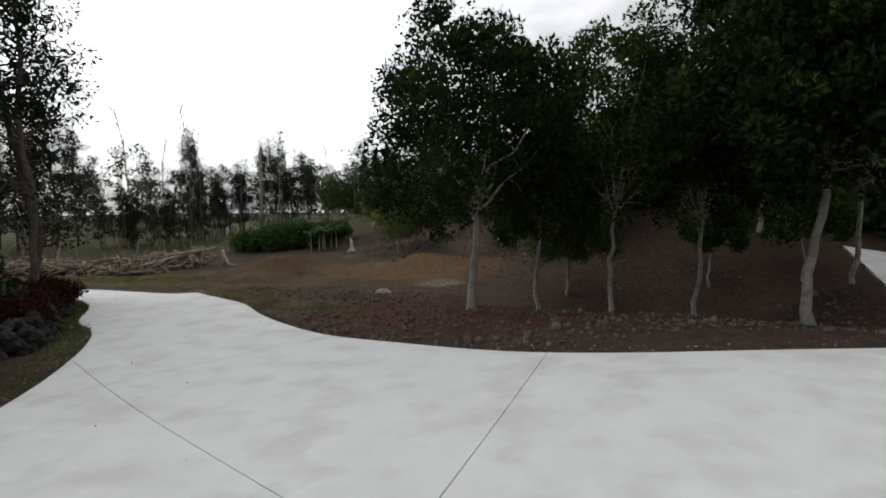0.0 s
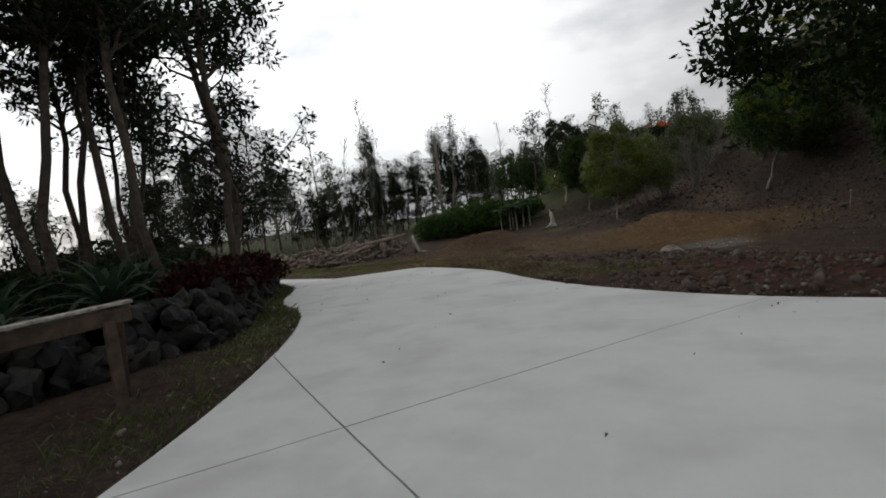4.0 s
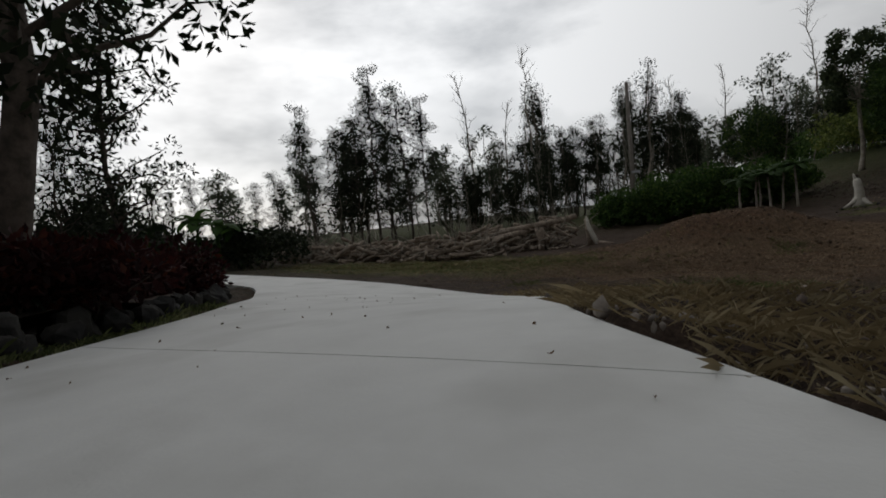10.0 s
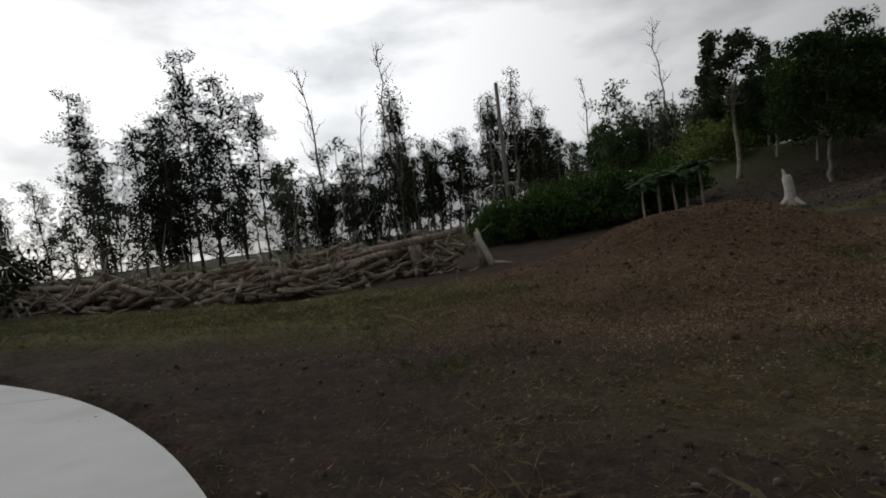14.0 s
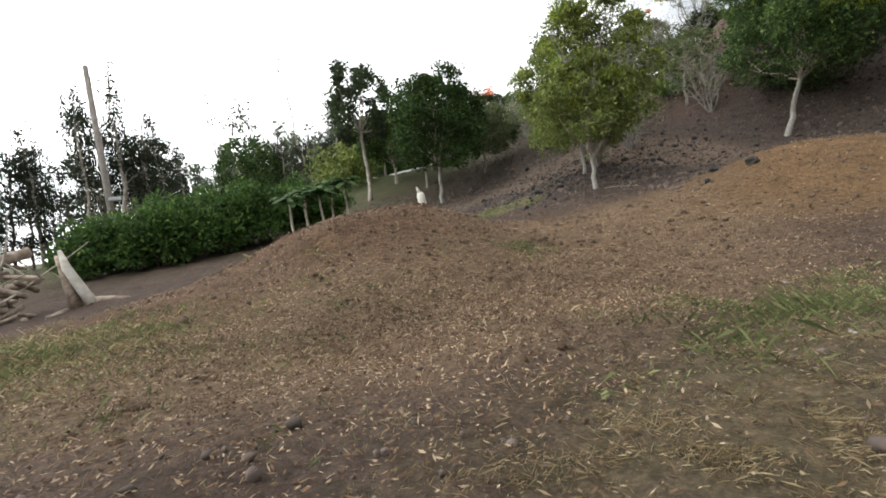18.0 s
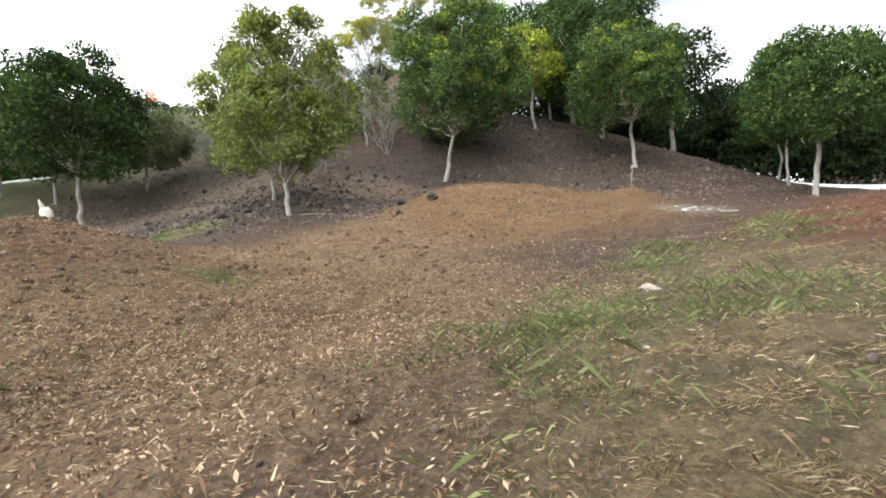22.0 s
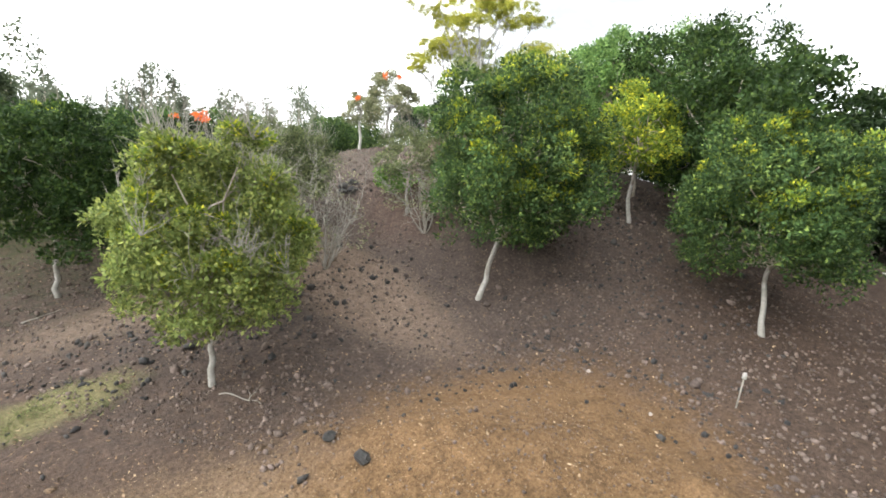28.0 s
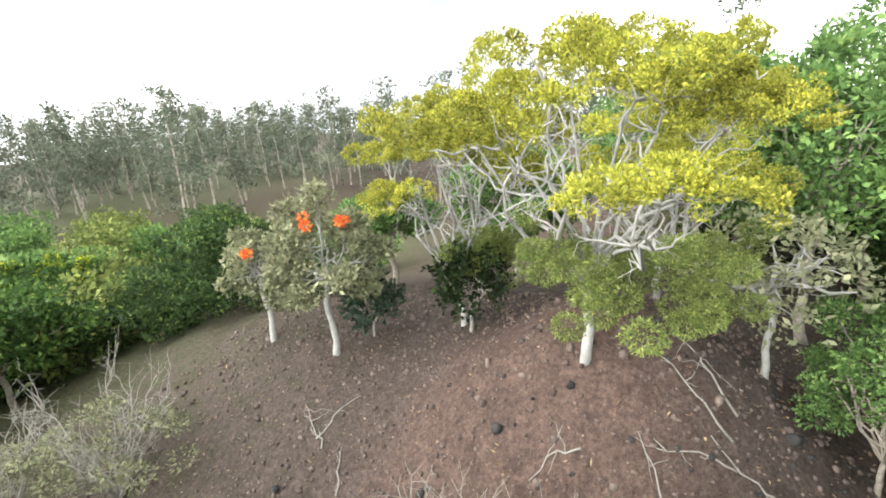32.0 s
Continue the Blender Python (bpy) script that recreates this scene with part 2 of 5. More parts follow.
def ground_mat():
    """Soil with zones of red earth, wood chips, dry grass and litter, each with ragged borders."""
    m = bpy.data.materials.new("bare_soil_with_chips_and_grass")
    m.use_nodes = True
    n, l = m.node_tree.nodes, m.node_tree.links
    b = n["Principled BSDF"]
    b.inputs["Roughness"].default_value = 0.95
    b.inputs["Specular IOR Level"].default_value = 0.15
    co = n.new("ShaderNodeTexCoord")

    def noise_of(scale, detail=8.0, rough=0.7):
        q = n.new("ShaderNodeTexNoise")
        q.inputs["Scale"].default_value, q.inputs["Detail"].default_value, q.inputs["Roughness"].default_value = scale, detail, rough
        l.new(co.outputs["Object"], q.inputs["Vector"])
        return q.outputs["Fac"]

    def tones(fac, a, c, lo=0.35, hi=0.65):
        r = n.new("ShaderNodeValToRGB")
        r.color_ramp.elements[0].position, r.color_ramp.elements[0].color = lo, (*a, 1)
        r.color_ramp.elements[1].position, r.color_ramp.elements[1].color = hi, (*c, 1)
        l.new(fac, r.inputs[0])
        return r.outputs[0]

    def math_of(op, a, c):
        q = n.new("ShaderNodeMath")
        q.operation = op
        for i, v in enumerate((a, c)):
            if isinstance(v, (int, float)):
                q.inputs[i].default_value = v
            else:
                l.new(v, q.inputs[i])
        return q.outputs[0]

    def blend(fac, a, c):
        q = n.new("ShaderNodeMix")
        q.data_type = "RGBA"
        l.new(fac, q.inputs[0])
        l.new(a, q.inputs[6])
        l.new(c, q.inputs[7])
        return q.outputs[2]

    fine, mid, broad, grit = noise_of(14), noise_of(3.2), noise_of(0.55, 5), noise_of(60, 4)
    col = blend(math_of("MULTIPLY", broad, 1.0), tones(fine, (0.024, 0.017, 0.013), (0.066, 0.046, 0.034)), tones(fine, (0.034, 0.023, 0.016), (0.082, 0.055, 0.040)))
    zones = [
        (9.0, 40.0, 13.0, 12.0, (0.030, 0.024, 0.021), (0.080, 0.065, 0.055), 0.65),
        (9.4, 37.4, 3.0, 2.6, (0.056, 0.034, 0.026), (0.125, 0.078, 0.058), 0.5),
        (-14.6, 28.2, 4.6, 2.6, (0.075, 0.070, 0.026), (0.165, 0.150, 0.062), 0.95),
        (-18.5, 27.4, 5.0, 2.4, (0.075, 0.070, 0.026), (0.165, 0.150, 0.062), 0.9),
        (-7.0, 23.9, 3.4, 1.3, (0.065, 0.055, 0.026), (0.150, 0.125, 0.062), 0.4),
        (-3.0, 14.6, 1.9, 1.0, (0.055, 0.056, 0.022), (0.130, 0.120, 0.052), 0.6),
        (-8.3, 19.2, 2.4, 1.0, (0.055, 0.056, 0.022), (0.120, 0.110, 0.052), 0.4),
        (-8.6, 31.2, 4.6, 3.4, (0.044, 0.026, 0.016), (0.128, 0.076, 0.043), 0.95),
        (-8.2, 27.4, 4.4, 2.2, (0.076, 0.050, 0.031), (0.200, 0.142, 0.087), 0.9),
        (-3.6, 29.6, 3.6, 2.4, (0.080, 0.053, 0.032), (0.200, 0.139, 0.083), 0.9),
        (1.6, 27.6, 4.6, 3.4, (0.068, 0.040, 0.019), (0.152, 0.094, 0.046), 1.0),
        (-2.6, 20.5, 4.6, 3.0, (0.062, 0.024, 0.013), (0.120, 0.048, 0.026), 0.75),
        # red bank earth, with the trees' shade put into its tones
        (2.4, 13.8, 5.4, 4.0, (0.040, 0.013, 0.008), (0.092, 0.033, 0.018), 0.9),
        (4.2, 35.6, 1.5, 4.5, (0.090, 0.062, 0.044), (0.200, 0.150, 0.110), 0.7),
        (0.6, 38.8, 4.2, 1.5, (0.090, 0.064, 0.046), (0.190, 0.145, 0.105), 0.6),
        (1.6, 24.2, 1.2, 0.8, (0.110, 0.096, 0.080), (0.240, 0.215, 0.185), 0.6),
        (-3.2, 35.2, 1.6, 0.7, (0.090, 0.085, 0.035), (0.170, 0.155, 0.070), 0.7),
        (-20.0, 66.0, 60.0, 22.0, (0.035, 0.042, 0.017), (0.090, 0.095, 0.042), 0.9),
        (-34.0, 18.0, 20.0, 14.0, (0.022, 0.020, 0.014), (0.060, 0.055, 0.032), 0.9),
        (20.0, 130.0, 130.0, 46.0, (0.035, 0.042, 0.020), (0.080, 0.085, 0.042), 0.95),
        (8.0, 61.0, 26.0, 12.0, (0.030, 0.040, 0.016), (0.080, 0.092, 0.038), 0.9),
    ]
    sep = n.new("ShaderNodeSeparateXYZ")
    l.new(co.outputs["Object"], sep.inputs[0])
    ragged = math_of("MULTIPLY", math_of("SUBTRACT", mid, 0.5), 1.3)
    for x, y, rx, ry, a, c, most in zones:
        u = math_of("DIVIDE", math_of("SUBTRACT", sep.outputs[0], x), rx)
        v = math_of("DIVIDE", math_of("SUBTRACT", sep.outputs[1], y), ry)
        d = math_of("SQRT", math_of("ADD", math_of("MULTIPLY", u, u), math_of("MULTIPLY", v, v)), 0.0)
        d = math_of("ADD", d, ragged)
        mr = n.new("ShaderNodeMapRange")
        mr.interpolation_type = "SMOOTHSTEP"
        mr.inputs[1].default_value, mr.inputs[2].default_value = 1.28, 0.62
        mr.inputs[3].default_value, mr.inputs[4].default_value = 0.0, most
        l.new(d, mr.inputs[0])
        col = blend(mr.outputs[0], col, tones(fine, a, c))
    hs = n.new("ShaderNodeHueSaturation")
    vr = n.new("ShaderNodeMapRange")
    vr.inputs[1].default_value, vr.inputs[2].default_value = 0.3, 0.7
    vr.inputs[3].default_value, vr.inputs[4].default_value = 0.6, 1.45
    l.new(grit, vr.inputs[0])
    vm = n.new("ShaderNodeMapRange")
    vm.inputs[1].default_value, vm.inputs[2].default_value = 0.34, 0.66
    vm.inputs[3].default_value, vm.inputs[4].default_value = 0.7, 1.3
    l.new(mid, vm.inputs[0])
    l.new(math_of("MULTIPLY", vr.outputs[0], vm.outputs[0]), hs.inputs["Value"])
    l.new(col, hs.inputs["Color"])
    l.new(hs.outputs[0], b.inputs["Base Color"])
    bp = n.new("ShaderNodeBump")
    bp.inputs["Strength"].default_value, bp.inputs["Distance"].default_value = 0.9, 0.06
    hgt = math_of("ADD", math_of("MULTIPLY", fine, 0.7), math_of("MULTIPLY", grit, 0.35))
    l.new(hgt, bp.inputs["Height"])
    l.new(bp.outputs[0], b.inputs["Normal"])
    return m


M_GROUND = ground_mat()

# ---- the lie of the land ----
# heights every six metres, from x = -24 eastwards; a row each for y = -6, 0, 6 and on
SLOPE = np.array([
    (-0.01, -0.01, 0, 0.01, 0.05, 0.22, 0.4, 0.48, 0.45),
    (-0.53, -0.65, -0.71, -0.66, -0.39, -0.17, -0.14, -0.49, -0.96),
    (-1.05, -1.26, -1.47, -1.41, -1.03, -0.58, -0.77, -1.6, -2.25),
    (-1.63, -1.81, -1.92, -1.75, -1.61, -1.47, -2.25, -2.85, -2.88),
    (-2.19, -2.35, -2.3, -2.03, -2.25, -2.96, -3.25, -2.94, -2.5),
    (-2.73, -2.92, -3.12, -3.17, -3.03, -2.59, -1.52, -0.73, -0.85),
    (-3.28, -3.4, -3.37, -3.31, -2.68, -2.06, 0.8, 1.66, 0.93),
    (-3.76, -3.72, -3.55, -3.05, -2.15, -0.83, 2.11, 2.88, 1.82),
    (-4, -3.66, -3.28, -2.86, -1.81, 0.7, 3.18, 2.36, 1.23),
    (-3.96, -3.35, -2.69, -1.98, -0.74, 1.05, 2.36, 1.38, 0.19),
    (-3.64, -2.92, -2.06, -1.04, 0.07, 0.81, 0.81, 0.09, -0.9),
])
# mounds and hollows: x, y, spread, height
MOUNDS = [(-7.9, 31.6, 2.4, 0.91), (-6.0, 30.3, 1.5, -0.05), (2.3, 27.6, 2.3, 0.54), (4.3, 28.6, 1.8, 0.05), (0.6, 29.3, 1.6, 0.53), (11.4, 36.2, 2.8, 2.83), (-9.3, 31.0, 1.5, 0.22), (-6.7, 31.3, 1.5, 0.18), (-5.6, 28.8, 0.45, -0.16), (3.3, 25.5, 0.55, 0.3), (6.9, 25.8, 0.5, 0.18), (12.8, 12.4, 1.9, 1.6)]
# the groove dug along the foot of the red mound
GROOVE = [(-1.84, 25.79), (-1.33, 25.44), (-0.59, 25.20), (0.01, 25.06)]


def land(x, y):
    """Height of the smooth ground."""
    x, y = np.asarray(x, float), np.asarray(y, float)
    u, v = np.clip((x + 24) / 6, 0, 7.9999), np.clip((y + 6) / 6, 0, 9.9999)
    i, j = np.floor(u).astype(int), np.floor(v).astype(int)

    def weights(t):
        return (-0.5 * t + t * t - 0.5 * t**3, 1 - 2.5 * t * t + 1.5 * t**3, 0.5 * t + 2 * t * t - 1.5 * t**3, -0.5 * t * t + 0.5 * t**3)

    h = 0.0
    for p, wp in enumerate(weights(u - i)):
        for q, wq in enumerate(weights(v - j)):
            h = h + wp * wq * SLOPE[np.clip(j + q - 1, 0, 10), np.clip(i + p - 1, 0, 8)]
    for a, b, s, k in MOUNDS:
        h = h + k * np.exp(-((x - a) ** 2 + (y - b) ** 2) / s**2)
    r = np.hypot(x, y - 30)
    return h - 0.035 * np.maximum(r - 90, 0)


def curve(points, steps):
    """A smooth line through the points."""
    p = np.array([points[0], *points, points[-1]], float)
    out = []
    for i in range(1, len(p) - 2):
        for k in range(steps):
            t = k / steps
            a, b, c, d = p[i - 1 : i + 3]
            out.append(0.5 * (2 * b + (c - a) * t + (2 * a - 5 * b + 4 * c - d) * t * t + (3 * b - a - 3 * c + d) * t**3))
    return np.array(out + [p[-1]])


# the drive: outer edge, inner edge, from the uphill end on the east to the bend in the west
DRIVE = [
    ((23.2, 23.6), (25.6, 22.4)), ((21.6, 19.8), (24.6, 17.8)), ((19.0, 14.6), (22.5, 10.5)), ((15.0, 9.6), (17.5, 3.0)),
    ((11.0, 6.9), (11.0, -3.0)), ((7.6, 6.25), (4.0, -6.5)), ((4.8, 6.5), (-1.0, -7.5)), ((2.3, 7.45), (-3.8, -4.5)),
    ((-0.15, 9.3), (-5.0, 2.0)), ((-1.75, 10.5), (-5.85, 7.0)), ((-2.9, 11.8), (-6.85, 10.2)), ((-4.15, 13.5), (-7.9, 12.2)),
    ((-5.1, 15.05), (-9.05, 13.5)), ((-5.92, 15.9), (-9.9, 15.2)), ((-6.68, 16.7), (-10.7, 16.5)), ((-7.5, 17.72), (-11.8, 17.85)),
    ((-8.45, 19.3), (-12.9, 18.9)), ((-9.55, 20.72), (-13.7, 19.7)), ((-10.75, 21.9), (-14.7, 20.4)), ((-12.15, 22.8), (-15.6, 21.0)),
    ((-13.8, 23.45), (-16.6, 21.5)), ((-15.7, 23.75), (-18.2, 21.8)), ((-18.2, 23.8), (-20.2, 22.0)), ((-22.5, 23.6), (-23.2, 21.8)),
]
STEPS = 8
OUTER, INNER = curve([a for a, b in DRIVE], STEPS), curve([b for a, b in DRIVE], STEPS)
EDGE = np.vstack([OUTER, INNER[::-1]])


def in_drive(x, y):
    """Which places lie on the drive."""
    x, y = np.asarray(x, float), np.asarray(y, float)
    inside = np.zeros(x.shape, bool)
    for (x1, y1), (x2, y2) in zip(EDGE, np.roll(EDGE, -1, 0)):
        if y1 != y2:
            inside ^= ((y1 > y) != (y2 > y)) & (x < (x2 - x1) * (y - y1) / (y2 - y1) + x1)
    return inside


def edge_gap(x, y):
    """Metres to the drive's nearest edge."""
    x, y = np.asarray(x, float), np.asarray(y, float)
    d = np.full(x.shape, 1e9)
    for px, py in EDGE:
        d = np.minimum(d, np.hypot(x - px, y - py))
    return d




def rough_land(x, y):
    """The ground with its lumps, as it is built."""
    x, y = np.asarray(x, float), np.asarray(y, float)
    h = land(x, y)
    far = np.clip((60 - np.hypot(x + 4, y - 28)) / 20, 0, 1)
    lump = 0
    for k, (f, g, a) in enumerate([(1.7, 0.6, 0.030), (2.9, 2.1, 0.022), (5.3, 4.4, 0.014), (8.9, 7.1, 0.009)]):
        lump = lump + a * np.sin(f * x + 1.3 * k + 1.7 * np.sin(g * y + k)) * np.cos(f * y * 0.9 + 2.1 * k + 1.5 * np.sin(g * x - k))
    cut = np.full(h.shape, 9.0)
    for (x1, y1), (x2, y2) in zip(GROOVE, GROOVE[1:]):
        f = np.clip(((x - x1) * (x2 - x1) + (y - y1) * (y2 - y1)) / ((x2 - x1) ** 2 + (y2 - y1) ** 2), 0, 1)
        cut = np.minimum(cut, np.hypot(x - x1 - f * (x2 - x1), y - y1 - f * (y2 - y1)))
    dug = -0.22 * np.exp(-((cut / 0.16) ** 2)) + 0.12 * np.exp(-(((cut - 0.36) / 0.2) ** 2))
    return h + 1.5 * lump * far + dug


def mesh_of(name, verts, faces, material=None, smooth=False):
    me = bpy.data.meshes.new(name)
    me.from_pydata([tuple(v) for v in np.asarray(verts, float)], [], [tuple(int(i) for i in f) for f in faces])
    if material:
        me.materials.append(material)
    if smooth:
        me.polygons.foreach_set("use_smooth", [True] * len(me.polygons))
    me.update()
    return me


def quads_mesh(name, v, material):
    """Many loose four-cornered pieces in one mesh; v is (n, 4, 3)."""
    v = np.asarray(v, np.float32)
    k = len(v)
    me = bpy.data.meshes.new(name)
    me.vertices.add(4 * k)
    me.vertices.foreach_set("co", v.reshape(-1))
    me.loops.add(4 * k)
    me.loops.foreach_set("vertex_index", np.arange(4 * k, dtype=np.int32))
    me.polygons.add(k)
    me.polygons.foreach_set("loop_start", np.arange(0, 4 * k, 4, dtype=np.int32))
    me.materials.append(material)
    me.update(calc_edges=True)
    me.validate()
    return me


def put(name, me, parent=None, at=None, label=""):
    ob = new(name, me)
    if parent:
        ob.parent = parent
    if at is not None:
        ob.matrix_basis = at
    if label:
        tagged(ob, label)
    return ob


def thing(name, label, category, at=None, group="", kind=""):
    ob = new(name)
    ob.empty_display_size = 0.2
    tagged(ob, label, category, group, kind)
    if at is not None:
        ob.matrix_basis = at
    return ob


def tubes(paths, sides=7, caps=True):
    """Tapered tubes along lines of (x, y, z, radius)."""
    V, F = [], []
    for path in paths:
        path = np.asarray(path, float)
        p, r = path[:, :3], path[:, 3]
        t = np.gradient(p, axis=0)
        t /= np.linalg.norm(t, axis=1)[:, None] + 1e-9
        ref = np.array([0.0, 0, 1]) if abs(t[0, 2]) < 0.8 else np.array([1.0, 0, 0])
        base = len(V)
        for i in range(len(p)):
            a = np.cross(t[i], ref)
            a /= np.linalg.norm(a) + 1e-9
            b = np.cross(t[i], a)
            for k in range(sides):
                w = 2 * math.pi * k / sides
                V.append(p[i] + r[i] * (math.cos(w) * a + math.sin(w) * b))
        for i in range(len(p) - 1):
            for k in range(sides):
                j = (k + 1) % sides
                F.append((base + i * sides + k, base + i * sides + j, base + (i + 1) * sides + j, base + (i + 1) * sides + k))
        if caps:
            F.append(tuple(base + k for k in range(sides))[::-1])
            F.append(tuple(base + (len(p) - 1) * sides + k for k in range(sides)))
    return V, F


def wander(rng, start, end, r0, r1, steps=7, wob=0.1):
    """A bent, tapering branch."""
    s, e = np.asarray(start, float), np.asarray(end, float)
    t = np.linspace(0, 1, steps)
    size = np.linalg.norm(e - s)
    off = np.cumsum(rng.normal(0, wob * size / steps**0.5, (steps, 3)), axis=0)
    off -= t[:, None] * off[-1] + (1 - t)[:, None] * off[0]
    p = s + t[:, None] * (e - s) + off
    return np.c_[p, r0 + (r1 - r0) * t**0.8]


def leaves(rng, centres, spread, count, length, width, up=0.4, droop=0.0):
    """Small folded leaves round clump centres: (n, 4, 3)."""
    c = np.asarray(centres, float)
    k = rng.integers(0, len(c), count)
    d = rng.normal(0, 1, (count, 3))
    d /= np.linalg.norm(d, axis=1)[:, None]
    sp = np.asarray(spread, float)
    sp = sp[k] if sp.ndim else np.full(count, float(sp))
    p = c[k] + d * (sp * rng.uniform(0.45, 1.05, count) ** 0.6)[:, None] * np.array([1, 1, 0.75])
    ax = d + rng.normal(0, 0.6, (count, 3))
    ax[:, 2] += up * 0.5 - droop
    ax /= np.linalg.norm(ax, axis=1)[:, None]
    side = np.cross(ax, rng.normal(0, 1, (count, 3)) + np.array([0, 0, 0.8]))
    side /= np.linalg.norm(side, axis=1)[:, None] + 1e-9
    L = length * rng.uniform(0.65, 1.3, count)[:, None]
    W = width * rng.uniform(0.7, 1.25, count)[:, None]
    nrm = np.cross(ax, side)
    return np.stack([p, p + 0.5 * L * ax + W * side + 0.12 * L * nrm, p + L * ax, p + 0.5 * L * ax - W * side + 0.12 * L * nrm], 1)


# ---- ground and drive ----
def axis(lo, hi, a, b, fine, grow):
    inner = np.arange(a, b + 1e-6, fine)
    left, right, s = [], [], fine
    x = a
    while x > lo:
        s *= grow
        x -= s
        left.append(x)
    x, s = b, fine
    while x < hi:
        s *= grow
        x += s
        right.append(x)
    return np.array(left[::-1] + list(inner) + right)


def build_ground():
    xs, ys = axis(-1800, 1800, -24, 18, 0.21, 1.16), axis(-1500, 2200, 5, 50, 0.21, 1.16)
    X, Y = np.meshgrid(xs, ys)
    Z = rough_land(X, Y)
    Z = np.where(in_drive(X, Y), land(X, Y) - 0.16, Z)
    nx = len(xs)
    V = np.c_[X.ravel(), Y.ravel(), Z.ravel()].astype(np.float32)
    i = (np.arange(len(ys) - 1)[:, None] * nx + np.arange(nx - 1)[None]).ravel()
    F = np.stack([i, i + 1, i + 1 + nx, i + nx], 1).astype(np.int32)
    me = bpy.data.meshes.new("ground")
    me.vertices.add(len(V))
    me.vertices.foreach_set("co", V.ravel())
    me.loops.add(F.size)
    me.loops.foreach_set("vertex_index", F.ravel())
    me.polygons.add(len(F))
    me.polygons.foreach_set("loop_start", np.arange(0, F.size, 4, dtype=np.int32))
    me.polygons.foreach_set("use_smooth", np.ones(len(F), bool))
    me.materials.append(M_GROUND)
    me.update(calc_edges=True)
    tagged(new("ground", me), "dark bare soil with red earth, wood chips and dry grass", "ground", kind="structure")


build_ground()


def build_drive():
    drive = thing("road", "pale curving concrete drive with thin joints", "drive", kind="structure")
    n = len(OUTER)
    cuts = [k * STEPS for k in (0, 3, 5, 7, 9, 11, 14, 16, 18, 20, 22)] + [n - 1]
    # the lengthwise joint follows one straight line, 1.054 x + y = 2.6, and runs out at the inner edge
    seam = []
    for o, i in zip(OUTER, INNER):
        d = i - o
        seam.append(min(0.998, max(0.3, (2.6 - 1.054 * o[0] - o[1]) / (1.054 * d[0] + d[1]))))
    seam[:6 * STEPS] = [seam[6 * STEPS]] * (6 * STEPS)
    seam[10 * STEPS:] = [0.998] * (n - 10 * STEPS)
    gap = 0.006
    for a, b in zip(cuts, cuts[1:]):
        for lane in (0, 1) if a < 11 * STEPS else (2,):
            V, F = [], []
            m = 9
            rows = np.linspace(a, b, (b - a) * 2 + 1)
            span = rows[-1] - rows[0]
            for q, s in enumerate(rows):
                o = np.array([np.interp(s, np.arange(n), OUTER[:, c]) for c in (0, 1)])
                i = np.array([np.interp(s, np.arange(n), INNER[:, c]) for c in (0, 1)])
                wide = np.linalg.norm(i - o)
                cut = float(np.interp(s, np.arange(n), seam))
                lo, hi = ((0.0, cut), (cut, 1.0), (0.0, 1.0))[lane]
                for k in range(m):
                    w = lo + (hi - lo) * k / (m - 1)
                    w += gap / wide * ((k == 0 and lo > 0) - (k == m - 1 and hi < 1))
                    p = o + w * (i - o)
                    V.append((p[0], p[1], float(land(p[0], p[1])) + 0.02))
            V = np.array(V).reshape(len(rows), m, 3)
            V[0] += (V[1] - V[0]) * min(1, gap / max(1e-6, np.linalg.norm(V[1, 4] - V[0, 4])))
            V[-1] += (V[-2] - V[-1]) * min(1, gap / max(1e-6, np.linalg.norm(V[-2, 4] - V[-1, 4])))
            top = V.reshape(-1, 3)
            low = top - np.array([0, 0, 0.13])
            r = len(rows)
            for q in range(r - 1):
                for k in range(m - 1):
                    c = q * m + k
                    F.append((c, c + 1, c + m + 1, c + m))
            ring = [k for k in range(m)] + [q * m + m - 1 for q in range(1, r)] + [(r - 1) * m + k for k in range(m - 2, -1, -1)] + [q * m for q in range(r - 2, 0, -1)]
            for c, d in zip(ring, ring[1:] + ring[:1]):
                F.append((d, c, c + r * m, d + r * m))
            put("slab", mesh_of("slab", np.vstack([top, low]), F, M_CONC), drive)


build_drive()


# ---- trees ----
def crown_clumps(rng, centre, radii, count, lump=0.45, low=-0.75):
    """Clump centres over a lumpy crown: most near its skin, some inside."""
    d = rng.normal(0, 1, (count * 3, 3))
    d /= np.linalg.norm(d, axis=1)[:, None]
    d = d[d[:, 2] > low][:count]
    ph = rng.uniform(0, 6, 6)
    bulge = 1 + lump * 0.35 * (np.sin(3 * d[:, 0] + ph[0]) * np.cos(3 * d[:, 1] + ph[1]) + np.sin(5 * d[:, 2] + 2 * d[:, 0] + ph[2]) + 0.6 * np.sin(7 * d[:, 1] + 5 * d[:, 0] + ph[3]))
    r = rng.uniform(0.35, 1.0, len(d)) ** 0.45
    return np.asarray(centre) + d * (bulge * r)[:, None] * np.asarray(radii)


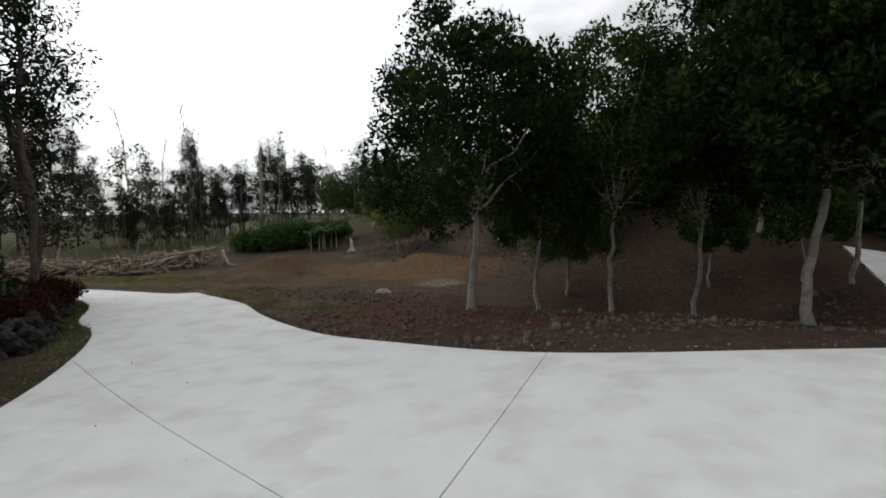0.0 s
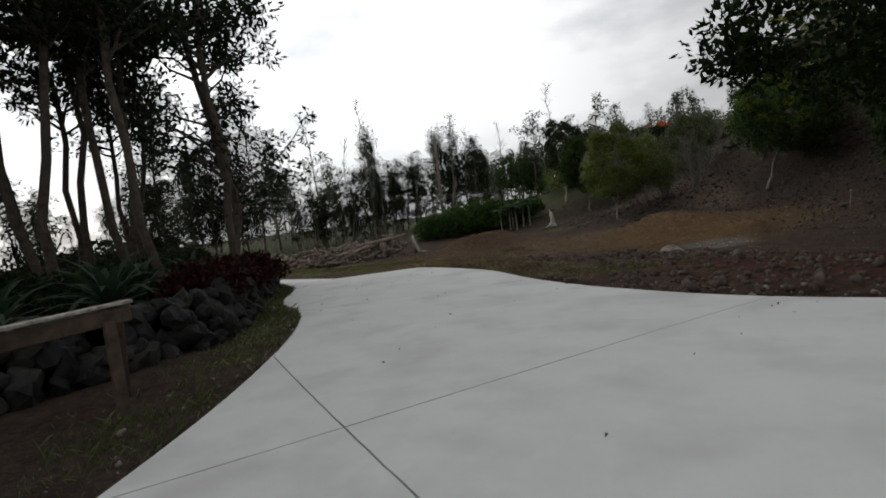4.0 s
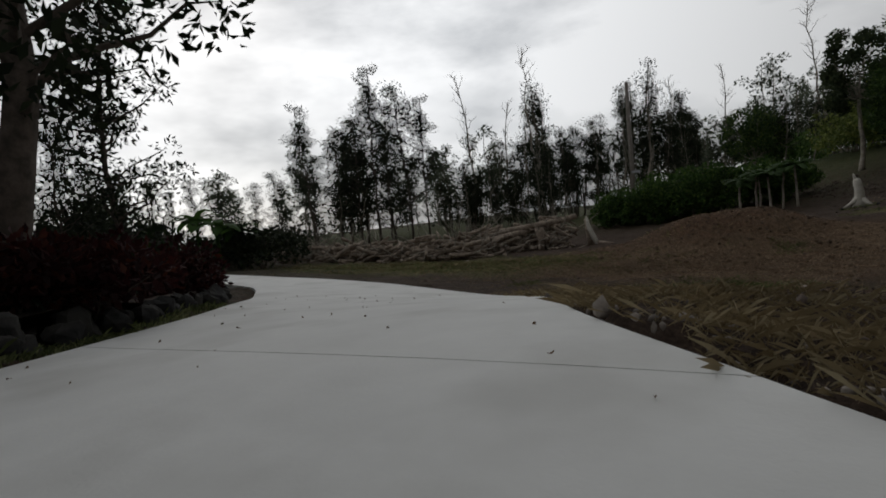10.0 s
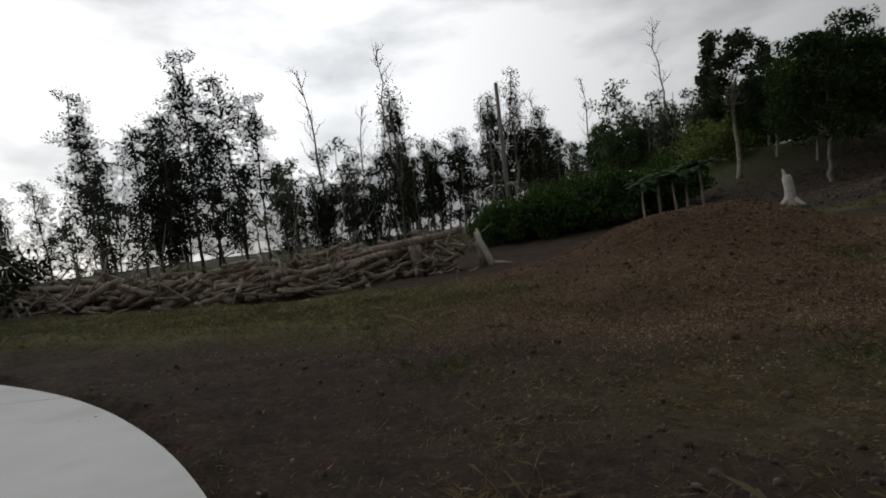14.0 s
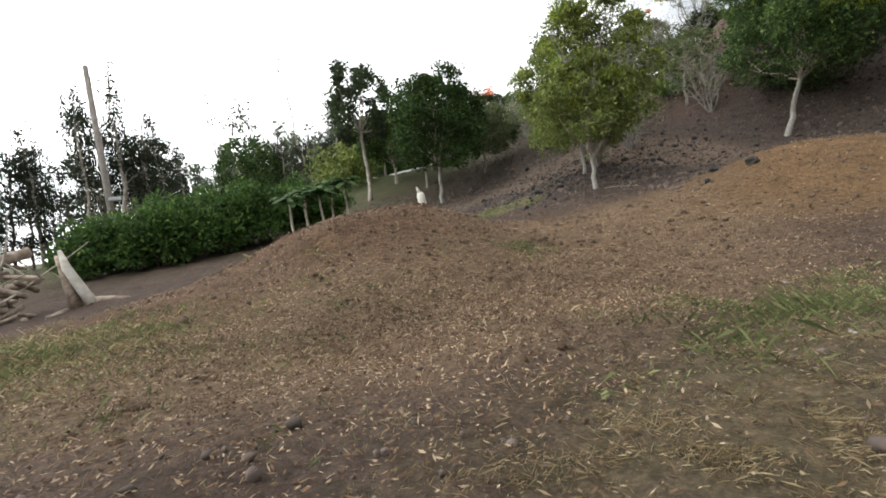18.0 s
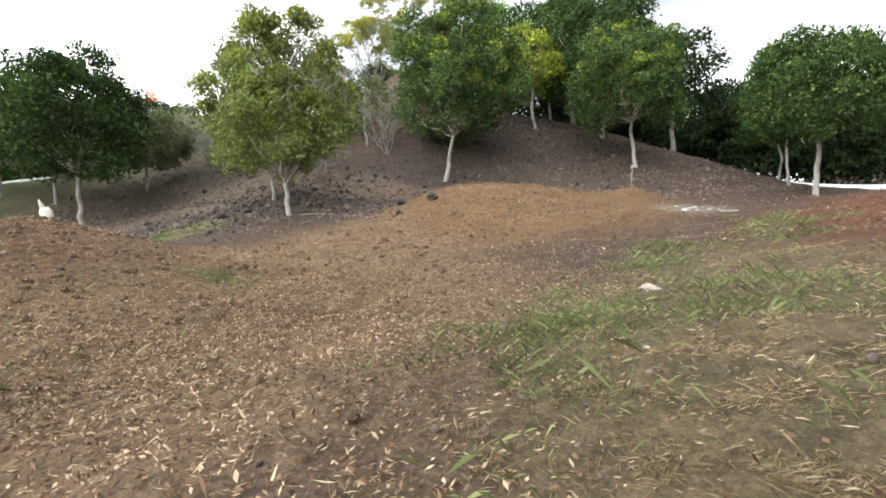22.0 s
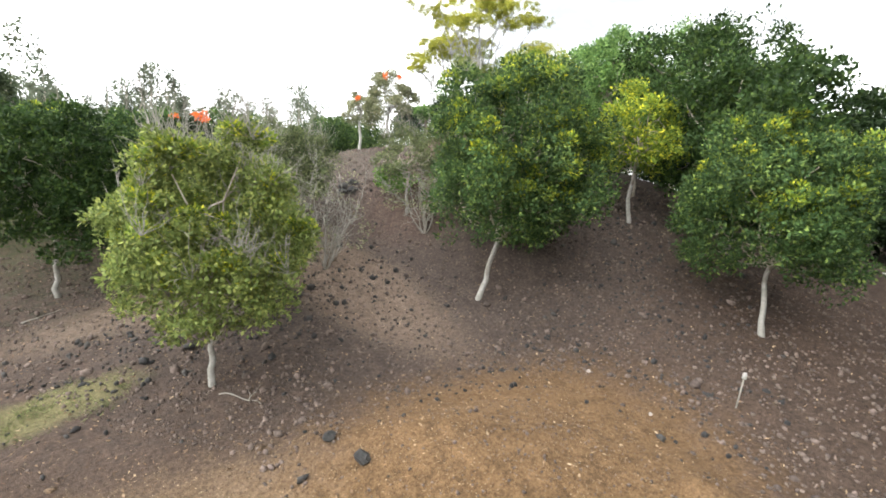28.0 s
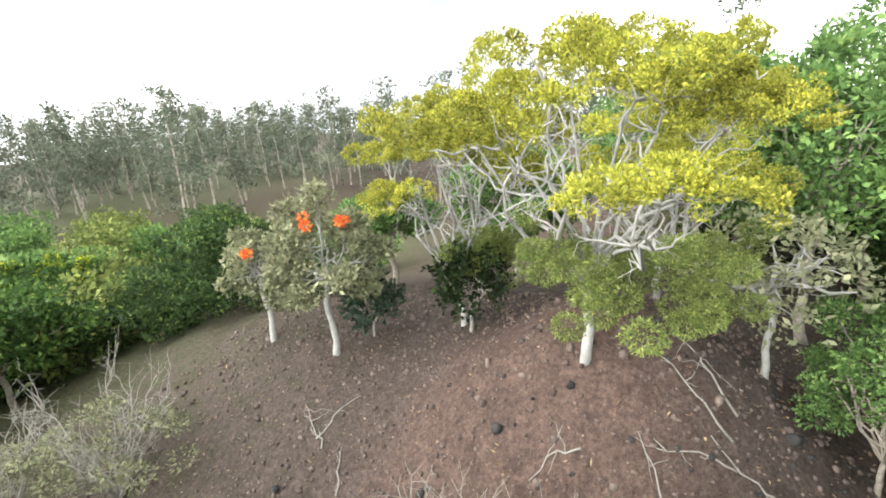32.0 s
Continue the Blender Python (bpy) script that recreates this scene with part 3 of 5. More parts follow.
def lobed_crown(rng, c, rad, lobes, airy):
    """Clump centres and sizes of a crown made of bulging lobes, and the centres on the lobes' tops."""
    pts, top, lobe_at = [], [], []
    for k in range(lobes):
        h = 1 - 1.65 * (k + 0.5) / lobes
        a = k * 2.4 + rng.uniform(0, 0.9)
        w = math.sqrt(max(0.0, 1 - h * h))
        d = np.array([math.cos(a) * w, math.sin(a) * w, h])
        q = c + d * rad * rng.uniform(0.50, 0.86)
        r = rad * rng.uniform(0.26, 0.44) * (0.72 if airy else 1.0) * np.array([1, 1, 0.8])
        lobe_at.append(q)
        e = rng.normal(0, 1, (26, 3)) + d * 0.7 + np.array([0, 0, 0.3])
        e /= np.linalg.norm(e, axis=1)[:, None]
        p = q + e * r * rng.uniform(0.6, 1.05, (26, 1))
        pts.append(p)
        top.append(p[(e[:, 2] > 0.45)])
    if not airy:
        e = rng.normal(0, 1, (60, 3))
        pts.append(c + e / np.linalg.norm(e, axis=1)[:, None] * rad * rng.uniform(0.2, 0.6, (60, 1)))
    return np.concatenate(pts), np.concatenate(top), lobe_at


def orchard_tree(x, y, height, radius, clear, label, leaf, seed, bark=M_BARK_W, lean=(0.0, 0.0), count=9000, thick=0.13, size=0.17, group="orchard trees", skirt=0.55, young=None, airy=False, lobes=20, twigs=0):
    """Broad tree: short pale trunk, forking limbs and a dense crown of leafy lobes."""
    rng = np.random.default_rng(seed)
    tree = thing("orchard_tree", label, "tree", pose(x, y, float(land(x, y)) - 0.05), group)
    thick *= 0.72
    top = np.array([lean[0], lean[1], clear * 1.2])
    trunk = wander(rng, (0, 0, -0.15), top, thick * 1.2, thick * 0.8, 9, 0.05)
    trunk[0, 3] *= 1.4
    trunk[1, 3] *= 1.1
    put("trunk", mesh_of("trunk", *tubes([trunk], 10), bark, True), tree)
    low = clear * skirt
    c = np.array([lean[0] * 1.6, lean[1] * 1.6, low + (height - low) * 0.47])
    rad = np.array([radius, radius, (height - low) * 0.5])
    clumps, tops, ends = lobed_crown(rng, c, rad, lobes, airy)
    for end in ends[::2]:
        limb = wander(rng, top - np.array([0, 0, 0.1 * rng.random()]), end, thick * 0.5, 0.012, 7, 0.1)
        sub = [limb]
        for q in range(4):
            s = limb[rng.integers(2, 6), :3]
            e = 0.5 * s + 0.5 * clumps[np.argmin(np.linalg.norm(clumps - (s + rng.normal(0, 0.8, 3)), axis=1))]
            sub.append(wander(rng, s, e, 0.022, 0.006, 5, 0.12))
        put("limb", mesh_of("limb", *tubes(sub, 6, False), M_BARK_G if bark == M_BARK_W else bark, True), tree)
    spread = rng.uniform(0.06, 0.15, len(clumps)) * radius
    put("crown", quads_mesh("crown", leaves(rng, clumps, spread, count, size, size * 0.27), leaf), tree)
    if young:
        put("young_leaves", quads_mesh("young_leaves", leaves(rng, tops[rng.choice(len(tops), len(tops) // 4)], 0.09 * radius, count // 4, size, size * 0.25, up=1.2), young), tree, label="fresh yellow-green leaf tips")
    for k in range(twigs):
        q = tops[rng.integers(0, len(tops))]
        sub = []
        for w in range(9):
            e = q + rng.normal(0, 0.28, 3) + np.array([0, 0, rng.uniform(0.3, 0.75)])
            b = wander(rng, q, e, 0.008, 0.003, 5, 0.1)
            sub += [b, wander(rng, b[3, :3], b[3, :3] + rng.normal(0, 0.15, 3) + np.array([0, 0, 0.12]), 0.004, 0.002, 3, 0.1)]
        put("bare_twig", mesh_of("bare_twig", *tubes(sub, 4, False), M_TWIG), tree, label="bleached bare twig bundle")
    return tree


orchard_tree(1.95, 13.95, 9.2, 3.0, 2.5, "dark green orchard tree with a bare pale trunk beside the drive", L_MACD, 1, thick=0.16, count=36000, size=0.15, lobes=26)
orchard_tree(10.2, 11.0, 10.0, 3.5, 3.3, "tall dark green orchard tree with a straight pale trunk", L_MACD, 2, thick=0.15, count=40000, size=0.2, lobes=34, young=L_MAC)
orchard_tree(-1.68, 41.7, 5.9, 2.2, 1.5, "dense dark green orchard tree on the slope behind the white stump", L_MACM, 3, thick=0.1, count=32000, size=0.125, lobes=30)
orchard_tree(-0.67, 33.7, 5.3, 1.7, 0.85, "yellow-green orchard tree with bare upper twigs above the earth mound", L_OLIVE, 4, thick=0.09, count=34000, size=0.095, lobes=30, young=L_MACY, twigs=64)
orchard_tree(6.28, 32.5, 7.0, 2.5, 1.5, "broad green orchard tree on a leaning white trunk", L_MAC, 5, lean=(0.45, -0.25), thick=0.105, count=60000, size=0.105, lobes=40, skirt=0.45, twigs=6, young=L_MACY)
orchard_tree(9.53, 26.0, 5.8, 2.3, 1.5, "bright green orchard tree with yellow leaf tips and a white trunk", L_MAC, 6, thick=0.09, lean=(0.15, 0.1), count=44000, size=0.105, lobes=34, young=L_MACY, skirt=0.5)
orchard_tree(7.31, 20.95, 5.1, 1.85, 1.6, "deep green orchard tree with a straight pale trunk", L_MAC, 13, thick=0.095, count=36000, size=0.105, lobes=30, skirt=0.6)
orchard_tree(11.6, 30.4, 4.6, 1.5, 1.9, "slim yellow-leaved young orchard tree on the upper slope", L_MACY, 7, thick=0.09, count=9000, size=0.12)
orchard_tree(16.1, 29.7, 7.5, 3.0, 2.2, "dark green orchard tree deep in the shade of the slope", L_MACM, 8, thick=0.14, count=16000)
orchard_tree(1.23, 36.2, 4.3, 1.5, 1.1, "olive green orchard tree with bare twig ends higher up", L_OLIVE, 9, thick=0.08, count=16000, size=0.1, lobes=24, twigs=12)
orchard_tree(-3.3, 46.9, 7.4, 1.6, 3.0, "tall thin-crowned grey-green tree beyond the hedge", L_EUCG, 10, bark=M_BARK_G, thick=0.13, count=9000, airy=True)
orchard_tree(19.5, 25.0, 6.6, 2.8, 2.6, "dark green orchard tree by the upper bend of the drive", L_MACD, 11, thick=0.16, size=0.2)
orchard_tree(12.6, 27.6, 6.8, 2.9, 2.0, "dark green orchard tree behind the front row", L_MACM, 12, thick=0.13, count=16000)
orchard_tree(7.6, 36.9, 3.5, 1.3, 1.3, "grey-green orchard tree with bleached dead twigs", L_EUCY, 14, thick=0.07, count=5000, size=0.1, airy=True, twigs=14)
orchard_tree(4.6, 39.8, 4.0, 1.5, 1.2, "grey-green leafy orchard tree with dead twigs", L_EUCY, 16, thick=0.08, count=15000, size=0.1, lobes=26, twigs=22)
orchard_tree(13.9, 20.6, 4.9, 1.4, 2.2, "slim dark orchard tree before the upper drive", L_MACM, 15, thick=0.07, size=0.16, count=12000)
orchard_tree(18.2, 20.4, 5.4, 1.7, 2.4, "slim dark orchard tree before the upper drive", L_MACM, 17, thick=0.07, size=0.18, count=12000)
orchard_tree(1.6, 43.4, 3.6, 1.5, 0.9, "bushy grey-green tree at the edge of the thicket", L_EUCY, 18, thick=0.08, count=14000, size=0.11, lobes=24, twigs=10)
orchard_tree(-0.6, 45.6, 4.0, 1.7, 0.9, "bushy grey-green tree at the edge of the thicket", L_EUCY, 19, thick=0.08, count=14000, size=0.12, lobes=24, twigs=8)
orchard_tree(12.3, 33.0, 3.6, 1.0, 0.5, "feathery bright green tree on the crest", L_FERN, 20, bark=M_BARK_G, thick=0.06, count=16000, size=0.07, airy=True, lobes=26)
orchard_tree(13.8, 31.2, 3.6, 1.3, 0.8, "feathery bright green tree on the crest", L_FERN, 21, bark=M_BARK_G, thick=0.07, count=16000, size=0.08, airy=True, lobes=26)
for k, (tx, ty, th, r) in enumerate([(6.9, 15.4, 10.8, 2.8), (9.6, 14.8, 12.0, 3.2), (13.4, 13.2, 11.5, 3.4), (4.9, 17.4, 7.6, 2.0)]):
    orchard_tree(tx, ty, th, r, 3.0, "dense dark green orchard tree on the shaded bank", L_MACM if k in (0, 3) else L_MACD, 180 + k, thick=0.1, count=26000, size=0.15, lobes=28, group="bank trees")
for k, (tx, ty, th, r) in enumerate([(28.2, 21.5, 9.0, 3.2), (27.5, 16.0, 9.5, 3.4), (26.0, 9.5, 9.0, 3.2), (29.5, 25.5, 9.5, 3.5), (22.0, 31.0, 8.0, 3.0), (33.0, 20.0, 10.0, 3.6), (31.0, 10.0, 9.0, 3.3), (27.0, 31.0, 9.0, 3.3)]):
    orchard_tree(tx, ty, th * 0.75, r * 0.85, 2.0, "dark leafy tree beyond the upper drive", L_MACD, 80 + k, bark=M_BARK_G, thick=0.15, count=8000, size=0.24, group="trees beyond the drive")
for k, (tx, ty, th) in enumerate([(-1.0, 49.0, 6.5), (3.0, 50.0, 5.5), (7.5, 50.5, 5.0), (0.5, 55.0, 6.5), (5.5, 56.0, 6.0), (-8.0, 57.0, 7.5), (10.0, 54.5, 5.0), (14.0, 50.5, 5.5)]):
    orchard_tree(tx, ty, th * 0.68, 2.0, 1.0, "leafy green tree in the thicket behind the slope", L_MAC if k % 2 else L_HEDGE, 30 + k, bark=M_BARK_G, thick=0.11, count=8000, size=0.18, group="thicket trees", young=L_MACY if k % 3 == 0 else None)
for k, (tx, ty, th, r) in enumerate([(16.4, 33.6, 6.5, 2.2), (19.5, 36.0, 7.0, 2.6), (17.0, 40.4, 4.2, 1.9), (21.0, 32.0, 8.5, 3.0), (15.5, 44.0, 3.2, 1.7), (24.0, 38.0, 7.0, 2.8)]):
    orchard_tree(tx, ty, th, r, 2.4, "tall feathery bright green tree on top of the slope", L_FERN, 50 + k, bark=M_BARK_G, thick=0.12, count=13000, size=0.15, group="hilltop trees", airy=True, lobes=30)


def tall_tree_kind(seed, height, label, leaf, bark=M_BARK_D, clumps=26, low=0.35, spread=1.3, count=2600, size=0.17, name="tall_tree", thick=0.16):
    """Slender forest tree: long trunk, short limbs, crown of scattered tufts with gaps."""
    rng = np.random.default_rng(seed)
    tree = thing(name, label, "tree", pose(0, 0, -500), "forest trees")
    top = np.array([rng.normal(0, 0.35), rng.normal(0, 0.35), height])
    trunk = wander(rng, (0, 0, -0.4), top, thick, 0.025, 12, 0.035)
    put("trunk", mesh_of("trunk", *tubes([trunk], 8), bark, True), tree)
    br, cl = [], []
    for k in range(clumps):
        f = rng.uniform(low, 1.0) ** 0.85
        s = np.array([np.interp(f * height, trunk[:, 2], trunk[:, c]) for c in range(3)])
        a = rng.uniform(0, 2 * math.pi)
        out = spread * (1.15 - 0.55 * f) * rng.uniform(0.3, 1.15)
        e = s + np.array([math.cos(a) * out, math.sin(a) * out, rng.uniform(0.1, 0.9) * out])
        br.append(wander(rng, s, e, 0.03 + 0.03 * (1 - f), 0.007, 5, 0.12))
        cl += [e, e + rng.normal(0, 0.3, 3), 0.6 * e + 0.4 * s]
    tagged(put("branchwork", mesh_of("branchwork", *tubes(br, 4, False), bark, True), tree), kind="stuff")
    put("crown", quads_mesh("crown", leaves(rng, cl, rng.uniform(0.22, 0.5, len(cl)), count, size, size * 0.2, droop=0.3), leaf), tree)
    return tree


def dead_tree_kind(seed, height, label, bark=M_BARK_G, name="dead_tree"):
    """Bare standing tree with broken, forking twigs."""
    rng = np.random.default_rng(seed)
    tree = thing(name, label, "tree", pose(0, 0, -500), "dead trees")
    trunk = wander(rng, (0, 0, -0.4), (rng.normal(0, 0.6), rng.normal(0, 0.4), height), 0.15, 0.02, 12, 0.05)
    put("trunk", mesh_of("trunk", *tubes([trunk], 7), bark, True), tree)
    br = []
    for k in range(22):
        f = rng.uniform(0.45, 0.98)
        s = np.array([np.interp(f * height, trunk[:, 2], trunk[:, c]) for c in range(3)])
        a, o = rng.uniform(0, 6.28), rng.uniform(0.4, 1.3) * (1.3 - 0.7 * f)
        e = s + np.array([math.cos(a) * o, math.sin(a) * o, o * rng.uniform(0.6, 1.6)])
        b = wander(rng, s, e, 0.035, 0.008, 6, 0.15)
        br.append(b)
        for q in range(3):
            s2 = b[rng.integers(2, 5), :3]
            br.append(wander(rng, s2, s2 + rng.normal(0, 0.3, 3) + np.array([0, 0, 0.3]), 0.012, 0.004, 4, 0.15))
    tagged(put("branchwork", mesh_of("branchwork", *tubes(br, 4, False), bark, True), tree), kind="stuff")
    return tree


def plant_all(kinds, places):
    """First place moves each kind there, the others are copies; places are kind, x, y, scale, turn."""
    used = set()
    for k, x, y, s, turn in places:
        m = pose(x, y, float(land(x, y)), 0, 0, turn) @ Matrix.Diagonal((s, s, s, 1))
        if k in used:
            clone(kinds[k], m)
        else:
            kinds[k].matrix_basis = m
            used.add(k)


def clone(ob, m):
    c = copy_thing(ob, m)
    c.matrix_basis = m
    return c


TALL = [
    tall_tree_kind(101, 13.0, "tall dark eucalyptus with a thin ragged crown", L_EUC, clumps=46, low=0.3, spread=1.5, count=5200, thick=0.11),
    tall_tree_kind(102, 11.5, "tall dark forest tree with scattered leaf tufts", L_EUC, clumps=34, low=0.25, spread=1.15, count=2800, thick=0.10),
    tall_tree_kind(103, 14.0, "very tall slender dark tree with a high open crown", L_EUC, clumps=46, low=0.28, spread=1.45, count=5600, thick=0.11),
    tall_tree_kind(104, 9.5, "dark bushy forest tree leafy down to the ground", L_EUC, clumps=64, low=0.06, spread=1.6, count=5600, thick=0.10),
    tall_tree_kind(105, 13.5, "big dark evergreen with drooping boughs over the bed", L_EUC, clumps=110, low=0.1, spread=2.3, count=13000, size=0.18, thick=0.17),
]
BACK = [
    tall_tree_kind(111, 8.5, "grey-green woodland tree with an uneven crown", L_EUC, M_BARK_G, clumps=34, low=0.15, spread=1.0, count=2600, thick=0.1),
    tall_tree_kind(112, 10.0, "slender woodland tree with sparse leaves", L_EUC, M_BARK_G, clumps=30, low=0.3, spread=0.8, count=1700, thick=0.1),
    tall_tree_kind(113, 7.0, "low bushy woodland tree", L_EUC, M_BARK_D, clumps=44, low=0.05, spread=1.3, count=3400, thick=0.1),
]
DEAD = [
    dead_tree_kind(131, 15.0, "tall bare dead tree with broken twigs"),
    dead_tree_kind(132, 12.5, "leaning grey dead tree with forked bare branches"),
]
rng = np.random.default_rng(7)
west = [(4, -12.6, 16.5, 1.0, 20), (2, -11.9, 15.6, 1.05, 140), (2, -11.8, 13.5, 1.0, 75), (1, -13.9, 14.9, 1.1, 250), (1, -13.6, 12.3, 1.0, 75), (2, -14.2, 13.1, 1.0, 33), (1, -13.0, 11.0, 1.1, 5), (2, -15.6, 12.3, 1.0, 99), (0, -16.0, 17.3, 0.9, 140), (3, -17.5, 19.4, 0.75, 20), (0, -15.3, 15.0, 1.0, 200), (2, -16.8, 16.0, 1.0, 310), (1, -12.4, 9.0, 1.1, 10), (3, -18.5, 12.5, 1.0, 120), (0, -14.8, 9.6, 1.05, 250), (2, -13.4, 6.4, 1.0, 33), (1, -18.0, 7.0, 1.0, 90), (0, -12.6, 3.6, 1.0, 170), (3, -14.9, 16.8, 0.34, 70), (3, -15.6, 13.4, 0.34, 170), (3, -14.4, 10.4, 0.34, 270), (3, -16.6, 18.2, 0.34, 320), (3, -13.4, 7.8, 0.34, 20), (2, -16.9, 11.4, 1.1, 80), (1, -16.2, 8.0, 1.1, 190), (1, -17.1, 17.5, 1.0, 15), (2, -13.1, 14.1, 1.0, 60), (0, -12.9, 12.4, 1.0, 110), (2, -14.6, 11.8, 1.05, 210)]
for k in range(34):
    x, y = rng.uniform(-42, -18.5), rng.uniform(-4, 18)
    west.append((int(rng.integers(0, 3)), x, y, rng.uniform(0.8, 1.15), rng.uniform(0, 360)))
# stand north-west of the bend
for x, y, s in [(-35.0, 50.2, 1.42), (-36.6, 49.4, 1.25), (-38.0, 51.0, 1.2), (-38.6, 47.4, 1.2), (-40.2, 46.4, 1.12), (-41.0, 48.0, 1.1), (-41.6, 44.2, 1.0), (-37.4, 48.4, 1.25), (-34.0, 51.6, 1.0), (-43.4, 42.0, 0.75), (-44.4, 40.2, 0.66), (-45.6, 38.0, 0.6), (-39.4, 48.8, 1.2), (-42.6, 45.4, 0.9), (-46.4, 36.0, 0.72)]:
    west.append((int(rng.choice([3, 3, 3, 0])), x, y, s, rng.uniform(0, 360)))
plant_all(TALL, west)
back = []
for k in range(95):
    x = rng.uniform(-31, 9)
    y = 53.0 + rng.uniform(0, 16) + max(0, x + 5) * 0.35
    back.append((int(rng.integers(0, 3)), x, y, rng.uniform(0.75, 1.25) * (1.0 if x < -13 else 0.5), rng.uniform(0, 360)))
for k in range(28):
    x = rng.uniform(-31, -20)
    back.append((int(rng.integers(0, 3)), x, rng.uniform(49, 53), rng.uniform(0.35, 0.75), rng.uniform(0, 360)))
plant_all(BACK, back)


def far_woods():
    """The distant woods, too many to count: pale trunks and ragged crowns in one mass."""
    rng = np.random.default_rng(17)
    spots = [(rng.uniform(-25, 75), 74 + rng.uniform(0, 75)) for _ in range(330)]
    spots += [(-95 + 60 * a + rng.normal(0, 6), 35 + 35 * a + rng.normal(0, 8)) for a in rng.uniform(0, 1, 60)]
    spots += [(rng.uniform(34, 66), rng.uniform(5, 72)) for _ in range(70)]
    trunks, quads = [], []
    for x, y in spots:
        h = rng.uniform(7, 12.5)
        z = float(land(x, y))
        thin = rng.random() < 0.6
        trunks.append(wander(rng, (x, y, z - 0.5), (x + rng.normal(0, 0.4), y + rng.normal(0, 0.4), z + h), 0.13, 0.03, 6, 0.03))
        f = rng.uniform(0.35 if thin else 0.05, 1.0, 26)
        c = np.stack([x + rng.normal(0, 1.0 if thin else 1.5, 26) * (1.1 - 0.7 * f), y + rng.normal(0, 1.0 if thin else 1.5, 26) * (1.1 - 0.7 * f), z + f * h], 1)
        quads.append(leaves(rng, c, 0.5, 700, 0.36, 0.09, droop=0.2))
    woods = thing("far_woods", "grey-green plantation woods in the distance, haze tinted into the leaves", "woods", kind="stuff")
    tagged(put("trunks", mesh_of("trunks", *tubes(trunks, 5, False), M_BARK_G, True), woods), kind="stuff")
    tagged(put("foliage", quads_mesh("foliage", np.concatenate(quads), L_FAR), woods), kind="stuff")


far_woods()
plant_all(DEAD, [(0, -23.4, 53.0, 1.0, 40), (1, -29.6, 52.2, 1.12, 200), (0, -4.0, 62.5, 0.82, 100), (1, -26.5, 55.0, 0.9, 10), (0, -14.5, 62.0, 0.7, 300), (1, -10.0, 60.0, 0.75, 120)])


# ---- pole, stump, barrier ----
def utility_pole(x, y, top):
    z = float(land(x, y))
    h = top - z
    pole = thing("utility_pole", "tall weathered grey wooden pole with a small box", "utility pole", pose(x, y, z))
    put("post", mesh_of("post", *tubes([[(0, 0, -0.5, 0.17), (0, 0, h * 0.5, 0.145), (0, 0, h, 0.115), (0, 0, h + 0.05, 0.06)]], 12), M_POLE, True), pole)
    bm = bmesh.new()
    bmesh.ops.create_cube(bm, size=1, matrix=Matrix.LocRotScale((0.26, -0.1, h * 0.30), None, (0.5, 0.28, 0.16)))
    bmesh.ops.bevel(bm, geom=bm.edges, offset=0.02, segments=1, affect="EDGES")
    me = bpy.data.meshes.new("box")
    bm.to_mesh(me)
    me.materials.append(M_METAL)
    put("box", me, pole, label="pale grey metal box")


utility_pole(-14.85, 50.0, 5.85)


def white_stump(x, y):
    z = float(land(x, y))
    st = thing("tree_stump", "bleached white forked tree stump on the chip mound", "stump", pose(x, y, z) @ Matrix.Scale(0.84, 4))
    rng = np.random.default_rng(5)
    put("stem", mesh_of("stem", *tubes([[(0, 0, -0.15, 0.27), (0.02, 0, 0.15, 0.2), (0.0, 0, 0.6, 0.16), (-0.06, 0, 1.0, 0.15), (-0.08, 0, 1.12, 0.1)]], 10), M_STUMP, True), st)
    put("snag", mesh_of("snag", *tubes([[(-0.05, 0, 0.9, 0.09), (-0.14, 0.02, 1.2, 0.05), (-0.18, 0.02, 1.34, 0.02)]], 7), M_STUMP, True), st)
    for a in (200, 320, 80):
        c, s = math.cos(radians(a)), math.sin(radians(a))
        put("root", mesh_of("root", *tubes([[(0.08 * c, 0.08 * s, 0.3, 0.11), (0.3 * c, 0.3 * s, 0.08, 0.08), (0.55 * c, 0.55 * s, -0.08, 0.05)]], 7), M_STUMP, True), st)


white_stump(-4.35, 37.6)


def barrier(x, y, turn):
    """Low timber barrier: a plank on edge between two pairs of splayed posts."""
    z = float(land(x, y))
    b = thing("timber_barrier", "low weathered dark timber barrier with a pale flaking top edge", "barrier", pose(x, y, z, 0, 0, turn))

    def plank(name, at, size, material, rot=(0, 0, 0), label=""):
        bm = bmesh.new()
        bmesh.ops.create_cube(bm, size=1, matrix=Matrix.Diagonal((*size, 1)))
        bmesh.ops.bevel(bm, geom=bm.edges, offset=0.006, segments=1, affect="EDGES")
        me = bpy.data.meshes.new(name)
        bm.to_mesh(me)
        me.materials.append(material)
        put(name, me, b, pose(*at, *rot), label)

    plank("rail", (0, 0, 0.70), (1.14, 0.045, 0.13), M_RAIL, (0, 0, 0))
    plank("rail_top", (0, 0, 0.80), (1.18, 0.09, 0.028), M_RAILT, (0, 0, 0), "pale flaking top board")
    for e in (-0.46, 0.46):
        plank("post", (e, 0.07, 0.3), (0.1, 0.05, 0.85), M_RAIL, (8, 0, 0))
        plank("brace", (e - 0.1, -0.1, 0.28), (0.09, 0.045, 0.8), M_RAIL, (-14, 6, 0))


barrier(-7.4, 8.06, 72)


